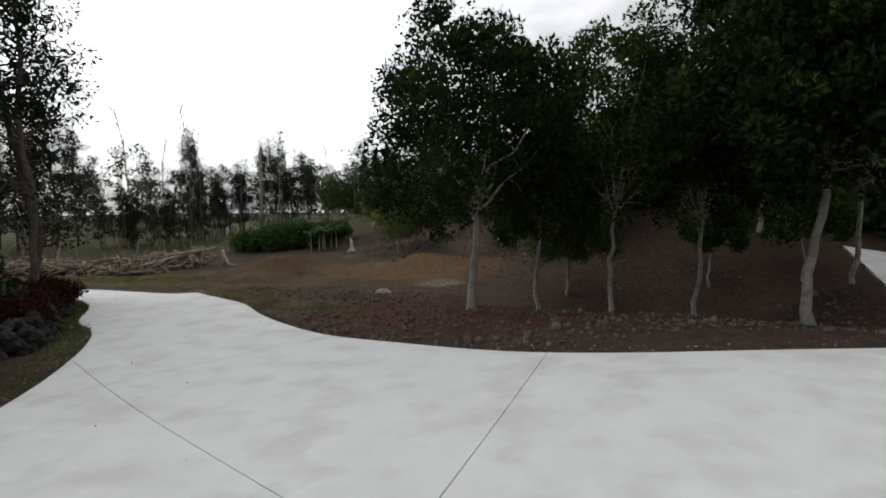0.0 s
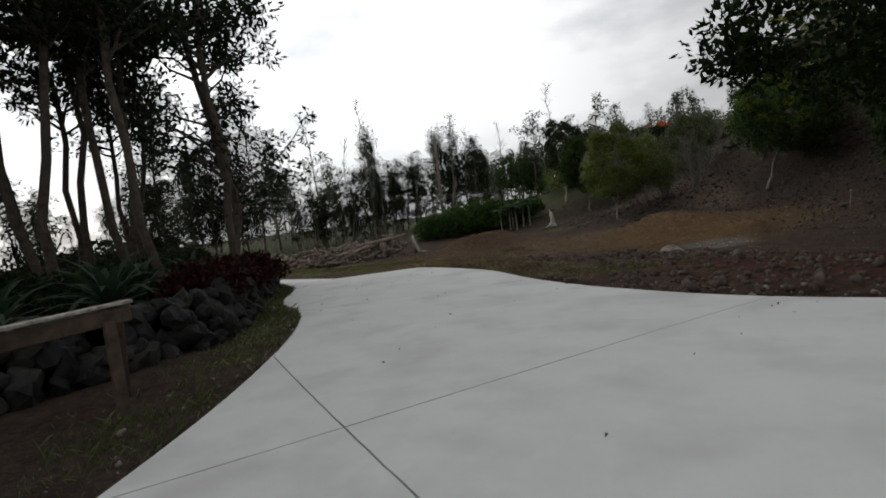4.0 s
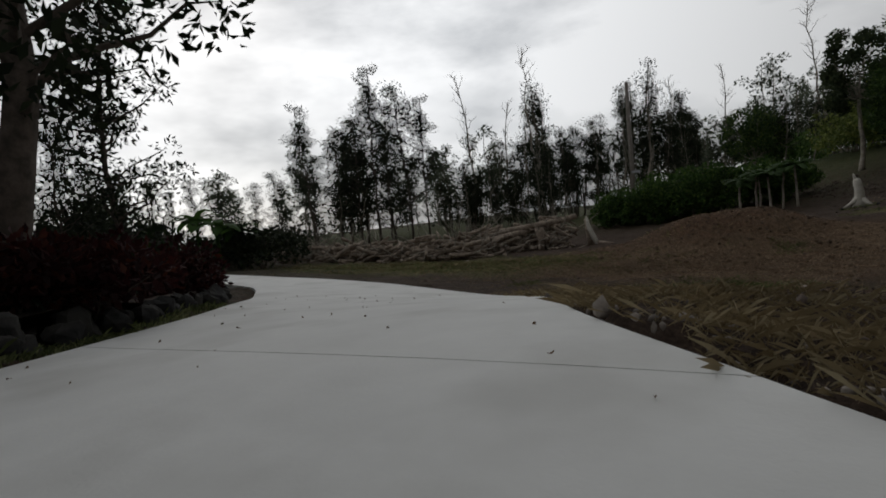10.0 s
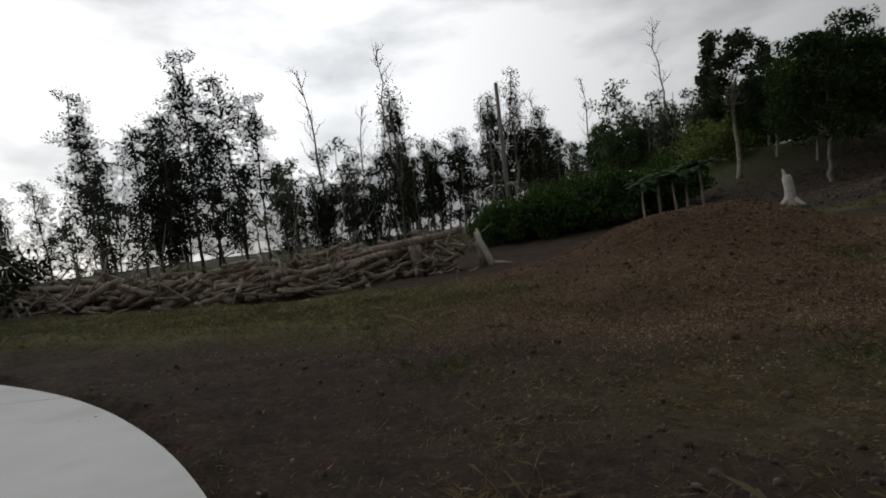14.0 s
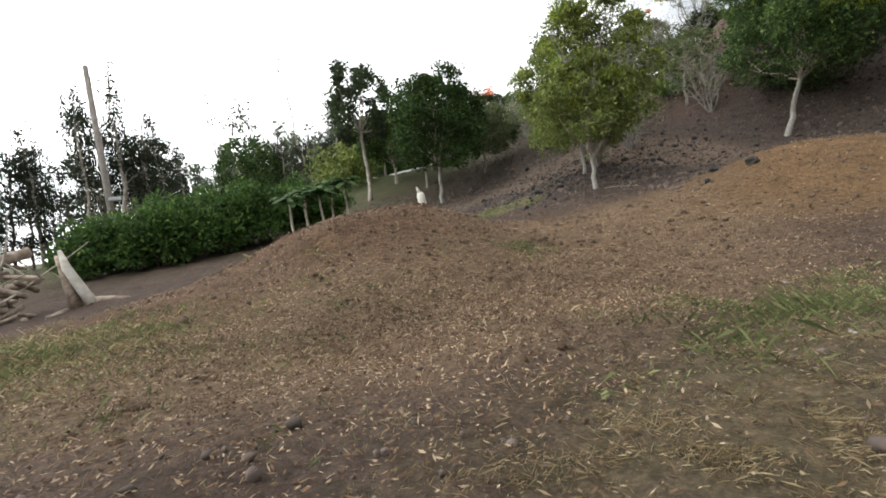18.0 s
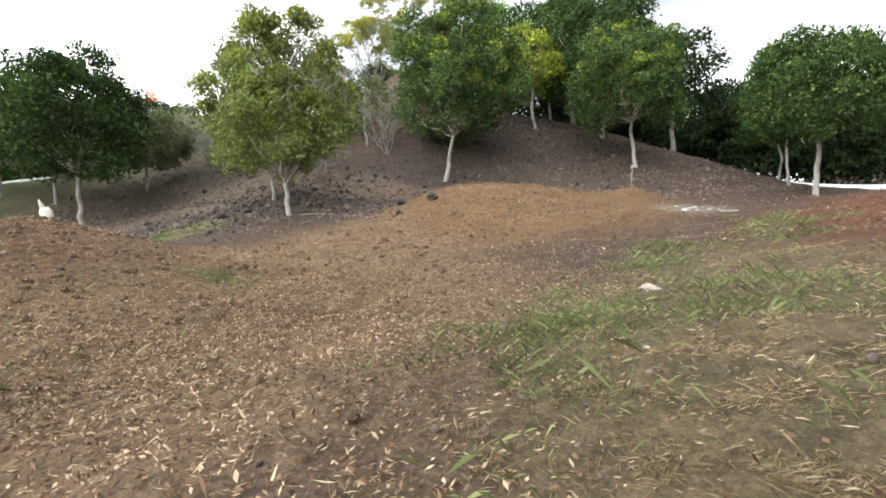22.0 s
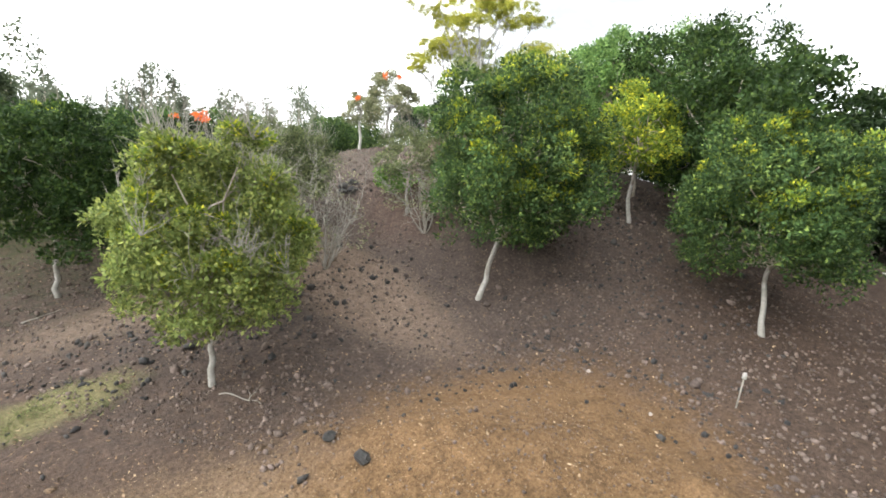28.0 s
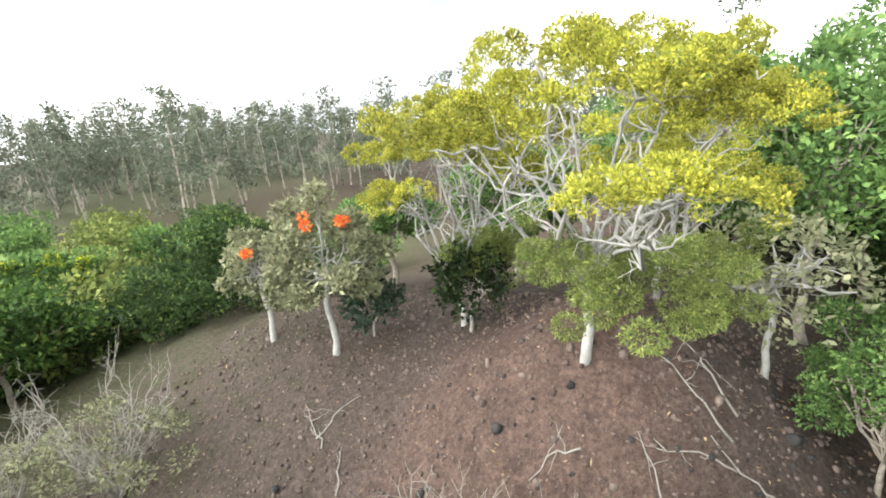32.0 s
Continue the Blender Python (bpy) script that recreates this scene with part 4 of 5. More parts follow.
# ---- stones ----
def stone_mesh(seed, size, flat=0.8, material=M_ROCK, rough=0.3, sub=2):
    rng = np.random.default_rng(seed)
    bm = bmesh.new()
    bmesh.ops.create_icosphere(bm, subdivisions=sub, radius=1)
    ph = rng.uniform(0, 9, 9)
    ax = rng.uniform(0.75, 1.25, 3) * (1, 1, flat)
    for v in bm.verts:
        c = v.co.normalized()
        d = 1 + rough * (math.sin(2.3 * c.x + ph[0]) * math.cos(2.1 * c.y + ph[1]) + 0.6 * math.sin(3.9 * c.z + 3 * c.x + ph[2]) + 0.35 * math.sin(6 * c.y + 5 * c.z + ph[3]))
        for q in range(3):
            p = Vector((math.cos(ph[q + 4]), math.sin(ph[q + 4]), math.sin(2 * ph[q + 5]))).normalized()
            d = min(d, 0.82 / max(0.2, abs(c.dot(p)))) if abs(c.dot(p)) > 0.75 else d
        v.co = Vector((c.x * ax[0], c.y * ax[1], c.z * ax[2])) * d * size
    me = bpy.data.meshes.new("stone")
    bm.to_mesh(me)
    me.materials.append(material)
    me.polygons.foreach_set("use_smooth", [False] * len(me.polygons))
    return me


def stone_wall():
    """Dry-stacked lava wall along the planting bed."""
    wall = thing("stone_wall", "dry-stacked dark lava stone wall round the planting bed", "wall", kind="structure")
    kinds = [stone_mesh(200 + k, 0.15, 0.78) for k in range(9)]
    rng = np.random.default_rng(11)
    line = curve([(-9.2, 4.0), (-8.8, 6.6), (-8.35, 8.4), (-7.95, 9.6), (-8.1, 10.9), (-8.9, 12.2), (-9.55, 13.4), (-10.3, 15.0), (-11.3, 16.6), (-12.4, 17.9), (-13.6, 19.0), (-14.9, 20.0)], 12)
    seg = np.r_[0, np.cumsum(np.linalg.norm(np.diff(line, axis=0), axis=1))]
    for row in range(4):
        s = 0.1 * row
        while s < seg[-1]:
            tall = 1.0 if s < 9 else max(0.25, 1.0 - (s - 9) / 6)
            if row * 0.17 < 0.6 * tall:
                x, y = (np.interp(s, seg, line[:, c]) for c in (0, 1))
                k = rng.uniform(0.7, 1.3)
                x2 = x - 0.08 * row + rng.normal(0, 0.05)
                z = float(land(x, y)) + 0.06 + row * 0.17 + rng.normal(0, 0.03)
                put("stone", kinds[rng.integers(0, 9)], wall, pose(x2, y + rng.normal(0, 0.04), z, *rng.uniform(0, 360, 3)) @ Matrix.Diagonal((k, k, k, 1)))
            s += rng.uniform(0.2, 0.32)


stone_wall()


def planting_bed():
    """Raised soil behind the wall."""
    rng = np.random.default_rng(4)
    inner = curve([(-9.4, 2.0), (-9.2, 4.0), (-8.8, 6.6), (-8.35, 8.4), (-7.95, 9.6), (-8.1, 10.9), (-8.9, 12.2), (-9.55, 13.4), (-10.3, 15.0), (-11.3, 16.6), (-12.4, 17.9), (-13.6, 19.0)], 6)
    V, F, m = [], [], 9
    for i, (x, y) in enumerate(inner):
        tall = 0.55 if i < 28 else 0.55 - 0.42 * (i - 28) / (len(inner) - 28)
        for k in range(m):
            xx = x - 0.25 - 0.9 * k
            V.append((xx, y, float(land(xx, y)) + tall * (1 if k < m - 3 else (m - 1 - k) / 3) + rng.normal(0, 0.03) - (0.5 if k == m - 1 else 0)))
    for i in range(len(inner) - 1):
        for k in range(m - 1):
            c = i * m + k
            F.append((c, c + 1, c + m + 1, c + m))
    tagged(new("planting_bed", mesh_of("planting_bed", V, F, M_CLOD, True)), "raised dark soil bed behind the stone wall", "planting bed", kind="structure")


planting_bed()


# ---- plants of the bed ----
def agave_kind(seed, r, blades=34):
    rng = np.random.default_rng(seed)
    pl = thing("agave", "large blue-green agave rosette in the raised bed", "plant", pose(0, 0, -500), "agaves")
    for k in range(blades):
        V, F = [], []
        a, el = k * 2.4, radians(12 + 68 * k / blades)
        out, L, w = np.array([math.cos(a), math.sin(a), 0]), r * rng.uniform(0.8, 1.1), 0.075 * r
        side = np.array([-math.sin(a), math.cos(a), 0])
        for q in range(6):
            t = q / 5
            bend = el - 0.5 * t * t
            p = out * L * t * math.cos(bend) + np.array([0, 0, 0.1 + L * t * math.sin(bend)])
            ww = w * (0.55 + 1.3 * t - 1.85 * t * t + 0.02)
            V += [p - side * ww, p + np.array([0, 0, -0.25 * ww]), p + side * ww]
        for q in range(5):
            i = 3 * q
            F += [(i, i + 1, i + 4, i + 3), (i + 1, i + 2, i + 5, i + 4)]
        put("blade", mesh_of("blade", V, F, L_AGAVE), pl)
    put("heart", mesh_of("heart", *tubes([[(0, 0, -0.3, 0.1 * r), (0, 0, 0.15, 0.12 * r), (0, 0, 0.6 * r, 0.03)]], 7), L_AGAVE, True), pl)
    return pl


AGAVES = [agave_kind(1, 1.15), agave_kind(2, 0.85, 28)]


def plant_up(kinds, places):
    used = set()
    for k, x, y, up, s, turn in places:
        m = pose(x, y, float(land(x, y)) + up, 0, 0, turn) @ Matrix.Diagonal((s, s, s, 1))
        if k in used:
            clone(kinds[k], m)
        else:
            kinds[k].matrix_basis = m
            used.add(k)


plant_up(AGAVES, [(0, -9.8, 10.6, 0.5, 0.9, 0), (1, -9.5, 9.0, 0.5, 1.0, 40), (1, -10.2, 12.6, 0.5, 1.0, 10), (0, -11.2, 12.4, 0.5, 0.8, 80), (1, -11.3, 14.6, 0.4, 0.9, 120), (0, -12.6, 15.4, 0.35, 0.7, 160), (1, -10.2, 7.4, 0.55, 1.0, 15), (1, -13.8, 17.6, 0.2, 0.8, 60), (0, -10.6, 5.4, 0.55, 0.9, 77), (0, -12.4, 13.8, 0.4, 0.8, 130), (1, -12.2, 16.4, 0.25, 0.8, 45), (1, -10.8, 13.6, 0.4, 0.7, 200)])


def bush(name, x, y, r, h, label, category, leaf, seed, count=2500, size=0.12, bark=M_BARK_D, up=0.0, clumps=40, group="", stems=7):
    rng = np.random.default_rng(seed)
    b = thing(name, label, category, pose(x, y, float(land(x, y)) + up), group)
    cl = crown_clumps(rng, (0, 0, h * 0.5), (r, r, h * 0.55), clumps, 0.6, -0.6)
    put("stemwork", mesh_of("stemwork", *tubes([wander(rng, rng.normal(0, 0.05, 3) * (1, 1, 0) - np.array([0, 0, 0.1]), c, 0.025, 0.006, 5, 0.12) for c in cl[:stems]], 5, False), bark, True), b)
    put("foliage", quads_mesh("foliage", leaves(rng, cl, 0.3 * r, count, size, size * 0.27), leaf), b)
    return b


for k, (x, y, up) in enumerate([(-8.9, 11.3, 0.6), (-9.6, 12.4, 0.6), (-10.2, 13.7, 0.55), (-10.9, 15.0, 0.5), (-11.8, 16.3, 0.45), (-12.8, 17.5, 0.35), (-13.9, 18.6, 0.25), (-15.2, 19.5, 0.1), (-10.5, 14.6, 0.6), (-11.9, 17.0, 0.4)]):
    bush("shrub", x, y, 0.55, 0.6, "maroon-leaved shrub trailing over the lava wall", "shrub", L_RED, 300 + k, 1500, 0.11, up=up * 0.55, group="maroon shrubs")
for k, (x, y) in enumerate([(-11.6, 8.6), (-12.4, 10.8), (-13.8, 13.5), (-14.6, 16.4), (-11.8, 6.0), (-16.5, 19.0), (-14.6, 8.0), (-16.8, 13.0), (-11.0, 11.2), (-13.0, 15.0), (-12.6, 13.0)]):
    bush("shrub", x, y, 0.85, 0.85, "dark green shrub under the tall trees", "shrub", L_MACD, 320 + k, 1500, 0.14, up=0.2, group="bed shrubs")


def hedge():
    """Clipped-looking green hedge, a row of full bushes."""
    rng = np.random.default_rng(9)
    for k, (x, y, r, h) in enumerate([(-14.6, 43.2, 1.0, 1.3), (-13.6, 42.6, 1.2, 1.7), (-12.4, 42.3, 1.25, 1.9), (-11.2, 42.4, 1.25, 1.9), (-10.0, 42.8, 1.2, 1.9), (-8.8, 43.2, 1.2, 1.9), (-12.0, 43.8, 1.2, 1.9), (-10.6, 44.2, 1.3, 2.0), (-7.6, 43.8, 1.2, 1.8), (-6.4, 44.4, 1.2, 1.7)]):
        bush("hedge_bush", x, y, r, h, "dense bright green hedge bush beyond the chip mound", "hedge", L_HEDGE, 340 + k, 4200, 0.17, clumps=60, group="hedge")


hedge()


def palm_leaf_tree(name, x, y, h, label, category, leaf, seed, blades=11, reach=0.9, width=0.16, bark=M_BARK_G, thick=0.06, group=""):
    """Single stem with a head of large drooping leaves."""
    rng = np.random.default_rng(seed)
    tr = thing(name, label, category, pose(x, y, float(land(x, y)), 0, 0, rng.uniform(0, 360)), group)
    put("stem", mesh_of("stem", *tubes([wander(rng, (0, 0, -0.2), (rng.normal(0, 0.08), rng.normal(0, 0.08), h), thick, thick * 0.6, 6, 0.03)], 7), bark, True), tr)
    for k in range(blades):
        a, el = k * 2.4 + rng.uniform(0, 0.4), radians(rng.uniform(15, 75))
        L = reach * rng.uniform(0.75, 1.15)
        V, F = [], []
        n = 7
        for q in range(n):
            t = q / (n - 1)
            e = el - 1.5 * t * t
            p = np.array([math.cos(a) * L * t * math.cos(el * 0.6), math.sin(a) * L * t * math.cos(el * 0.6), h + L * (t * math.sin(el) - 0.75 * t * t)])
            w = width * (0.25 + 2.9 * t * (1 - t) + (0.02 if q == n - 1 else 0.1)) * rng.uniform(0.75, 1.1)
            s = np.array([-math.sin(a), math.cos(a), 0]) * w
            V += [p - s - np.array([0, 0, 0.25 * w]), p, p + s - np.array([0, 0, 0.25 * w])]
        for q in range(n - 1):
            i = 3 * q
            F += [(i, i + 1, i + 4, i + 3), (i + 1, i + 2, i + 5, i + 4)]
        put("leaf", mesh_of("leaf", V, F, leaf), tr)
    return tr


for k, (x, y, h) in enumerate([(-8.1, 40.6, 1.5), (-7.5, 41.0, 1.7), (-7.0, 40.6, 1.6), (-6.5, 41.2, 1.8), (-6.0, 40.9, 1.8), (-7.4, 41.9, 1.7)]):
    palm_leaf_tree("papaya_tree", x, y, h, "young papaya-like tree with a pale bare stem", "tree", L_MAC, 360 + k, 14 + k, 0.8, 0.14, M_BARK_G, group="papaya trees")
for k, (x, y, h) in enumerate([(-24.4, 25.4, 1.7), (-25.4, 25.0, 2.0), (-24.8, 26.4, 1.5)]):
    palm_leaf_tree("banana_plant", x, y, h, "banana plant with broad split yellow-green leaves", "plant", L_HEDGE, 370 + k, 10, 1.3, 0.2, L_HEDGE, 0.1, group="banana plants")
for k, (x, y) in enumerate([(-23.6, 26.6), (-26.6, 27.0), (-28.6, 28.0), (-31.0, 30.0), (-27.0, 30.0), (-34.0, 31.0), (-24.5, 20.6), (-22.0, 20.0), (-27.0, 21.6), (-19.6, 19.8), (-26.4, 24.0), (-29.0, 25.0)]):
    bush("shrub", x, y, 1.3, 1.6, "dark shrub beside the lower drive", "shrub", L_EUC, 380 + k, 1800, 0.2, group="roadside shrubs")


# ---- log pile ----
def log_pile():
    rng = np.random.default_rng(21)
    line = curve([(-27.5, 30.6), (-23.0, 30.2), (-19.4, 30.6), (-16.9, 30.8), (-16.8, 32.4), (-16.4, 34.4), (-14.9, 35.4), (-13.9, 35.7)], 10)
    seg = np.r_[0, np.cumsum(np.linalg.norm(np.diff(line, axis=0), axis=1))]
    kinds = []
    for k in range(10):
        L, r = rng.uniform(0.35, 1.3), rng.uniform(0.045, 0.125)
        p = wander(rng, (-L / 2, 0, 0), (L / 2, 0, 0), r, r * rng.uniform(0.7, 0.95), 6, 0.05)
        kinds.append(mesh_of("log", *tubes([p], 8), M_LOG, True))
    big = mesh_of("log", *tubes([wander(rng, (-1.7, 0, 0), (1.7, 0, 0), 0.17, 0.12, 8, 0.03)], 10), M_LOG, True)
    rest = []
    for k in range(720):
        s = rng.uniform(0, seg[-1])
        x, y = (np.interp(s, seg, line[:, c]) for c in (0, 1))
        hmax = 0.75 + 0.85 * (s / seg[-1]) ** 1.3
        dx = rng.normal(0, 0.75)
        up = max(0.08, hmax * (1 - abs(dx) / 2.0) * rng.uniform(0.05, 1.0))
        wx, wy = x - 0.75 * dx - 0.6, y + 0.65 * dx + 0.5
        m = pose(wx, wy, float(land(wx, wy)) + up, rng.normal(0, 9), rng.normal(0, 16), rng.uniform(0, 360) if rng.random() < 0.45 else 60 + rng.normal(0, 28))
        if k >= 285:
            L, r = rng.uniform(0.3, 1.0), rng.uniform(0.035, 0.09)
            p = wander(rng, (-L / 2, 0, 0), (L / 2, 0, 0), r, r * 0.85, 4, 0.05)
            p[:, :3] = [m @ Vector(v) - Vector((0, 0, 0.1)) for v in p[:, :3]]
            rest.append(p)
            continue
        ob = put("log", kinds[rng.integers(0, 10)], None, m)
        tagged(ob, "weathered cut log lying on the long log pile", "log", "log pile")
    tagged(new("small_logs", mesh_of("small_logs", *tubes(rest, 7), M_LOG, True)), "short split logs heaped inside the long log pile", "logs", kind="stuff")
    for x, y, up, ry, rz in [(-15.6, 35.4, 1.15, -7, 30), (-16.4, 35.2, 1.0, -10, 38), (-16.6, 34.2, 0.8, -7, 60)]:
        tagged(put("log", big, None, pose(x, y, float(land(x, y)) + up, 0, ry, rz)), "long thick grey log laid across the top of the pile", "log", "log pile")
    st = thing("uprooted_stump", "split bleached stump standing at the end of the log pile", "stump", pose(-13.3, 35.6, float(land(-13.3, 35.6)), 0, 0, -12) @ Matrix.Scale(0.72, 4))
    put("shard", mesh_of("shard", *tubes([[(0.45, 0, -0.1, 0.17), (0.15, 0, 0.5, 0.15), (-0.15, 0, 1.2, 0.13), (-0.25, 0, 1.75, 0.05)]], 7), M_STUMP, True), st)
    put("shard", mesh_of("shard", *tubes([[(-0.1, 0.1, -0.1, 0.2), (-0.2, 0.1, 0.6, 0.16), (-0.4, 0.1, 1.6, 0.06)]], 7), M_LOG, True), st)
    put("root", mesh_of("root", *tubes([[(0.2, 0, 0.15, 0.16), (0.8, 0.1, 0.1, 0.13), (1.3, 0.1, 0.05, 0.09)]], 7), M_LOG, True), st)
    up = thing("upright_log", "short brown log standing on end before the pile", "log", pose(-15.4, 35.0, float(land(-15.4, 35.0))))
    put("stem", mesh_of("stem", *tubes([[(0, 0, -0.1, 0.2), (0.03, 0, 0.5, 0.18), (0, 0, 1.0, 0.2)]], 9), M_LOG, True), up)
    twigs = []
    for _ in range(160):
        q = rng.uniform(0, seg[-1])
        at = np.array([np.interp(q, seg, line[:, 0]), np.interp(q, seg, line[:, 1]), 0]) + rng.normal(0, 0.6, 3) * (1, 1, 0)
        at[2] = float(land(at[0], at[1])) + rng.uniform(0.1, 1.0)
        twigs.append(wander(rng, at, at + rng.normal(0, 0.8, 3) + np.array([0, 0, 0.35]), 0.03, 0.008, 5, 0.1))
    tagged(new("brushwood", mesh_of("brushwood", *tubes(twigs, 4, False), M_BARK_G)), "tangle of thin dead branches over the log pile", "branches", kind="stuff")


log_pile()


# ---- upper slope ----
def acacia(x, y, seed, height, reach, label, top_leaf=L_GOLD, turn=0, count=30000):
    """Spreading tree: crooked pale limbs carrying separate cushions of fine golden leaves."""
    rng = np.random.default_rng(seed)
    tr = thing("acacia_tree", label, "tree", pose(x, y, float(land(x, y)), 0, 0, turn))
    fork = np.array([0.1, 0.05, height * 0.24])
    put("trunk", mesh_of("trunk", *tubes([wander(rng, (0, 0, -0.2), fork, 0.085, 0.065, 7, 0.06)], 10), M_LIMB, True), tr)
    pads, lows = [], []
    for k in range(13):
        a = k * 2.4 + rng.uniform(0, 0.5)
        r = reach * (0.1 + 0.78 * ((k + 0.5) / 13) ** 0.7)
        z = height * (0.90 - 0.40 * (r / reach) ** 1.7) + rng.normal(0, 0.12)
        end = np.array([math.cos(a) * r, math.sin(a) * r, z])
        main = wander(rng, fork, end * np.array([0.92, 0.92, 0.97]), 0.04, 0.012, 9, 0.13)
        sub = [main]
        for q in range(9):
            s = main[rng.integers(3, 9), :3]
            e = s + rng.normal(0, 0.34, 3) * np.array([1, 1, 0.5]) + np.array([0, 0, 0.2])
            b = wander(rng, s, e, 0.020, 0.005, 6, 0.16)
            sub.append(b)
            for w in range(3):
                s2 = b[rng.integers(1, 6), :3]
                sub.append(wander(rng, s2, s2 + rng.normal(0, 0.2, 3), 0.007, 0.002, 4, 0.2))
        put("limb", mesh_of("limb", *tubes(sub, 6, False), M_LIMB, True), tr)
        # a domed cushion on the limb's end, flat below
        for _ in range(6):
            o = end + rng.normal(0, 1, 3) * np.array([0.36, 0.36, 0.07])
            e = rng.normal(0, 1, (16, 3))
            e /= np.linalg.norm(e, axis=1)[:, None]
            e[:, 2] = np.abs(e[:, 2])
            pads += list(o + e * np.array([0.30, 0.30, 0.30]))
        if k % 3 == 1:
            lows += [end * np.array([0.8, 0.8, 0.42]) + rng.normal(0, 1, 3) * np.array([0.4, 0.4, 0.22]) for _ in range(12)]
    put("upper_crown", quads_mesh("upper_crown", leaves(rng, pads, 0.07, count * 3, 0.040, 0.011, up=1.0), top_leaf), tr)
    put("lower_foliage", quads_mesh("lower_foliage", leaves(rng, lows, 0.2, count, 0.045, 0.009, droop=0.6), L_OLIVE), tr)
    return tr


acacia(10.8, 36.7, 61, 4.6, 2.75, "spreading acacia with golden leaf cushions and crooked silver limbs")
acacia(12.5, 39.7, 62, 4.9, 2.1, "golden-green acacia behind its neighbour on the crest", turn=90)
acacia(14.6, 36.4, 63, 4.6, 2.0, "yellow-green acacia at the back of the crest", turn=200, count=16000)


def blossom_tree(x, y, h, r, clear, label, seed, blooms, count=3500):
    t = orchard_tree(x, y, h, r, clear, label, L_DRY if blooms < 9 else L_MACD, seed, bark=M_LIMB, thick=0.1, count=count * 2, size=0.12, group="flowering trees", airy=True)
    rng = np.random.default_rng(seed + 500)
    for k in range(blooms):
        a, b = rng.uniform(0, 6.28), rng.uniform(0.2, 1.0)
        rr = r * math.cos(b) * 1.0
        c = np.array([rr * math.cos(a), rr * math.sin(a), clear * 0.8 + (h - clear * 0.8) * (0.5 + 0.5 * math.sin(b))])
        put("blossom", quads_mesh("blossom", leaves(rng, [c, c + rng.normal(0, 0.1, 3)], 0.09, 90, 0.07, 0.022), L_ORANGE), t, label="scarlet-orange blossom cluster")
    return t


blossom_tree(11.1, 42.1, 3.7, 1.35, 1.5, "slim flowering tree with thin leaves and a few orange blossoms", 71, 2)
blossom_tree(11.1, 44.2, 3.0, 0.9, 1.5, "thin sapling beside the flowering tree", 72, 1, 1500)
blossom_tree(4.4, 48.0, 3.7, 1.4, 1.0, "round dark tree topped with scarlet-orange blossoms", 73, 9)
orchard_tree(12.6, 34.5, 2.8, 1.3, 1.3, "small pale-stemmed tree with bare spreading twigs", L_DRY, 74, bark=M_LIMB, thick=0.07, count=1500, size=0.12, group="saplings")
orchard_tree(12.1, 39.3, 2.0, 0.8, 0.6, "young dark green tree with a white stem", L_MACD, 75, thick=0.05, count=1600, size=0.13, group="saplings")
orchard_tree(11.8, 41.6, 1.7, 0.6, 0.4, "young bluish green tree under the flowering tree", L_AGAVE, 76, thick=0.04, count=1300, size=0.14, group="saplings")
orchard_tree(9.6, 34.0, 2.0, 0.6, 0.7, "feathery light green sapling on a leaning stem", L_FERN, 77, bark=M_LIMB, lean=(-0.3, 0.2), thick=0.03, count=1400, size=0.1, group="saplings")


def dry_shrub(x, y, r, h, seed, green=900, label="bleached dry shrub of bare pale twigs with few leaves"):
    """Bundle of forking bleached twigs with a little green."""
    rng = np.random.default_rng(seed)
    b = thing("dry_shrub", label, "shrub", pose(x, y, float(land(x, y))), "dry shrubs")
    for k in range(9):
        a, out = k * 2.4, r * rng.uniform(0.35, 1.0)
        end = np.array([math.cos(a) * out, math.sin(a) * out, h * rng.uniform(0.6, 1.0)])
        main = wander(rng, (0, 0, -0.1), end, 0.035, 0.006, 8, 0.08)
        sub = [main]
        for q in range(16):
            s = main[rng.integers(2, 8), :3]
            e = s + (end / np.linalg.norm(end)) * rng.uniform(0.2, 0.7) + rng.normal(0, 0.26, 3)
            t = wander(rng, s, e, 0.010, 0.003, 5, 0.12)
            sub.append(t)
            for w in range(3):
                s2 = t[rng.integers(1, 5), :3]
                sub.append(wander(rng, s2, s2 + rng.normal(0, 0.17, 3) + np.array([0, 0, 0.1]), 0.005, 0.002, 3, 0.1))
        put("branch", mesh_of("branch", *tubes(sub, 4, False), M_TWIG), b)
    cl = crown_clumps(rng, (0, 0, h * 0.55), (r, r, h * 0.45), 26)
    put("foliage", quads_mesh("foliage", leaves(rng, cl, 0.25, green, 0.09, 0.022), L_DRY), b)
    return b


dry_shrub(7.3, 35.7, 1.3, 2.4, 81, 900, "tall bleached dry shrub with pale forking twigs on the slope")
dry_shrub(4.1, 36.9, 1.5, 2.9, 82, 500)
dry_shrub(7.3, 44.3, 1.3, 2.0, 88, 2200)
dry_shrub(2.4, 36.8, 1.0, 2.4, 83, 900)
dry_shrub(4.9, 40.9, 1.3, 2.3, 84, 1200)
dry_shrub(4.4, 43.2, 1.5, 2.6, 86, 1500)
dry_shrub(5.6, 45.4, 1.4, 2.2, 87, 1500)
bush("shrub", 8.0, 38.1, 0.75, 1.0, "rounded bright lime-green shrub on bare soil", "shrub", L_LIME, 391, 2600, 0.12)
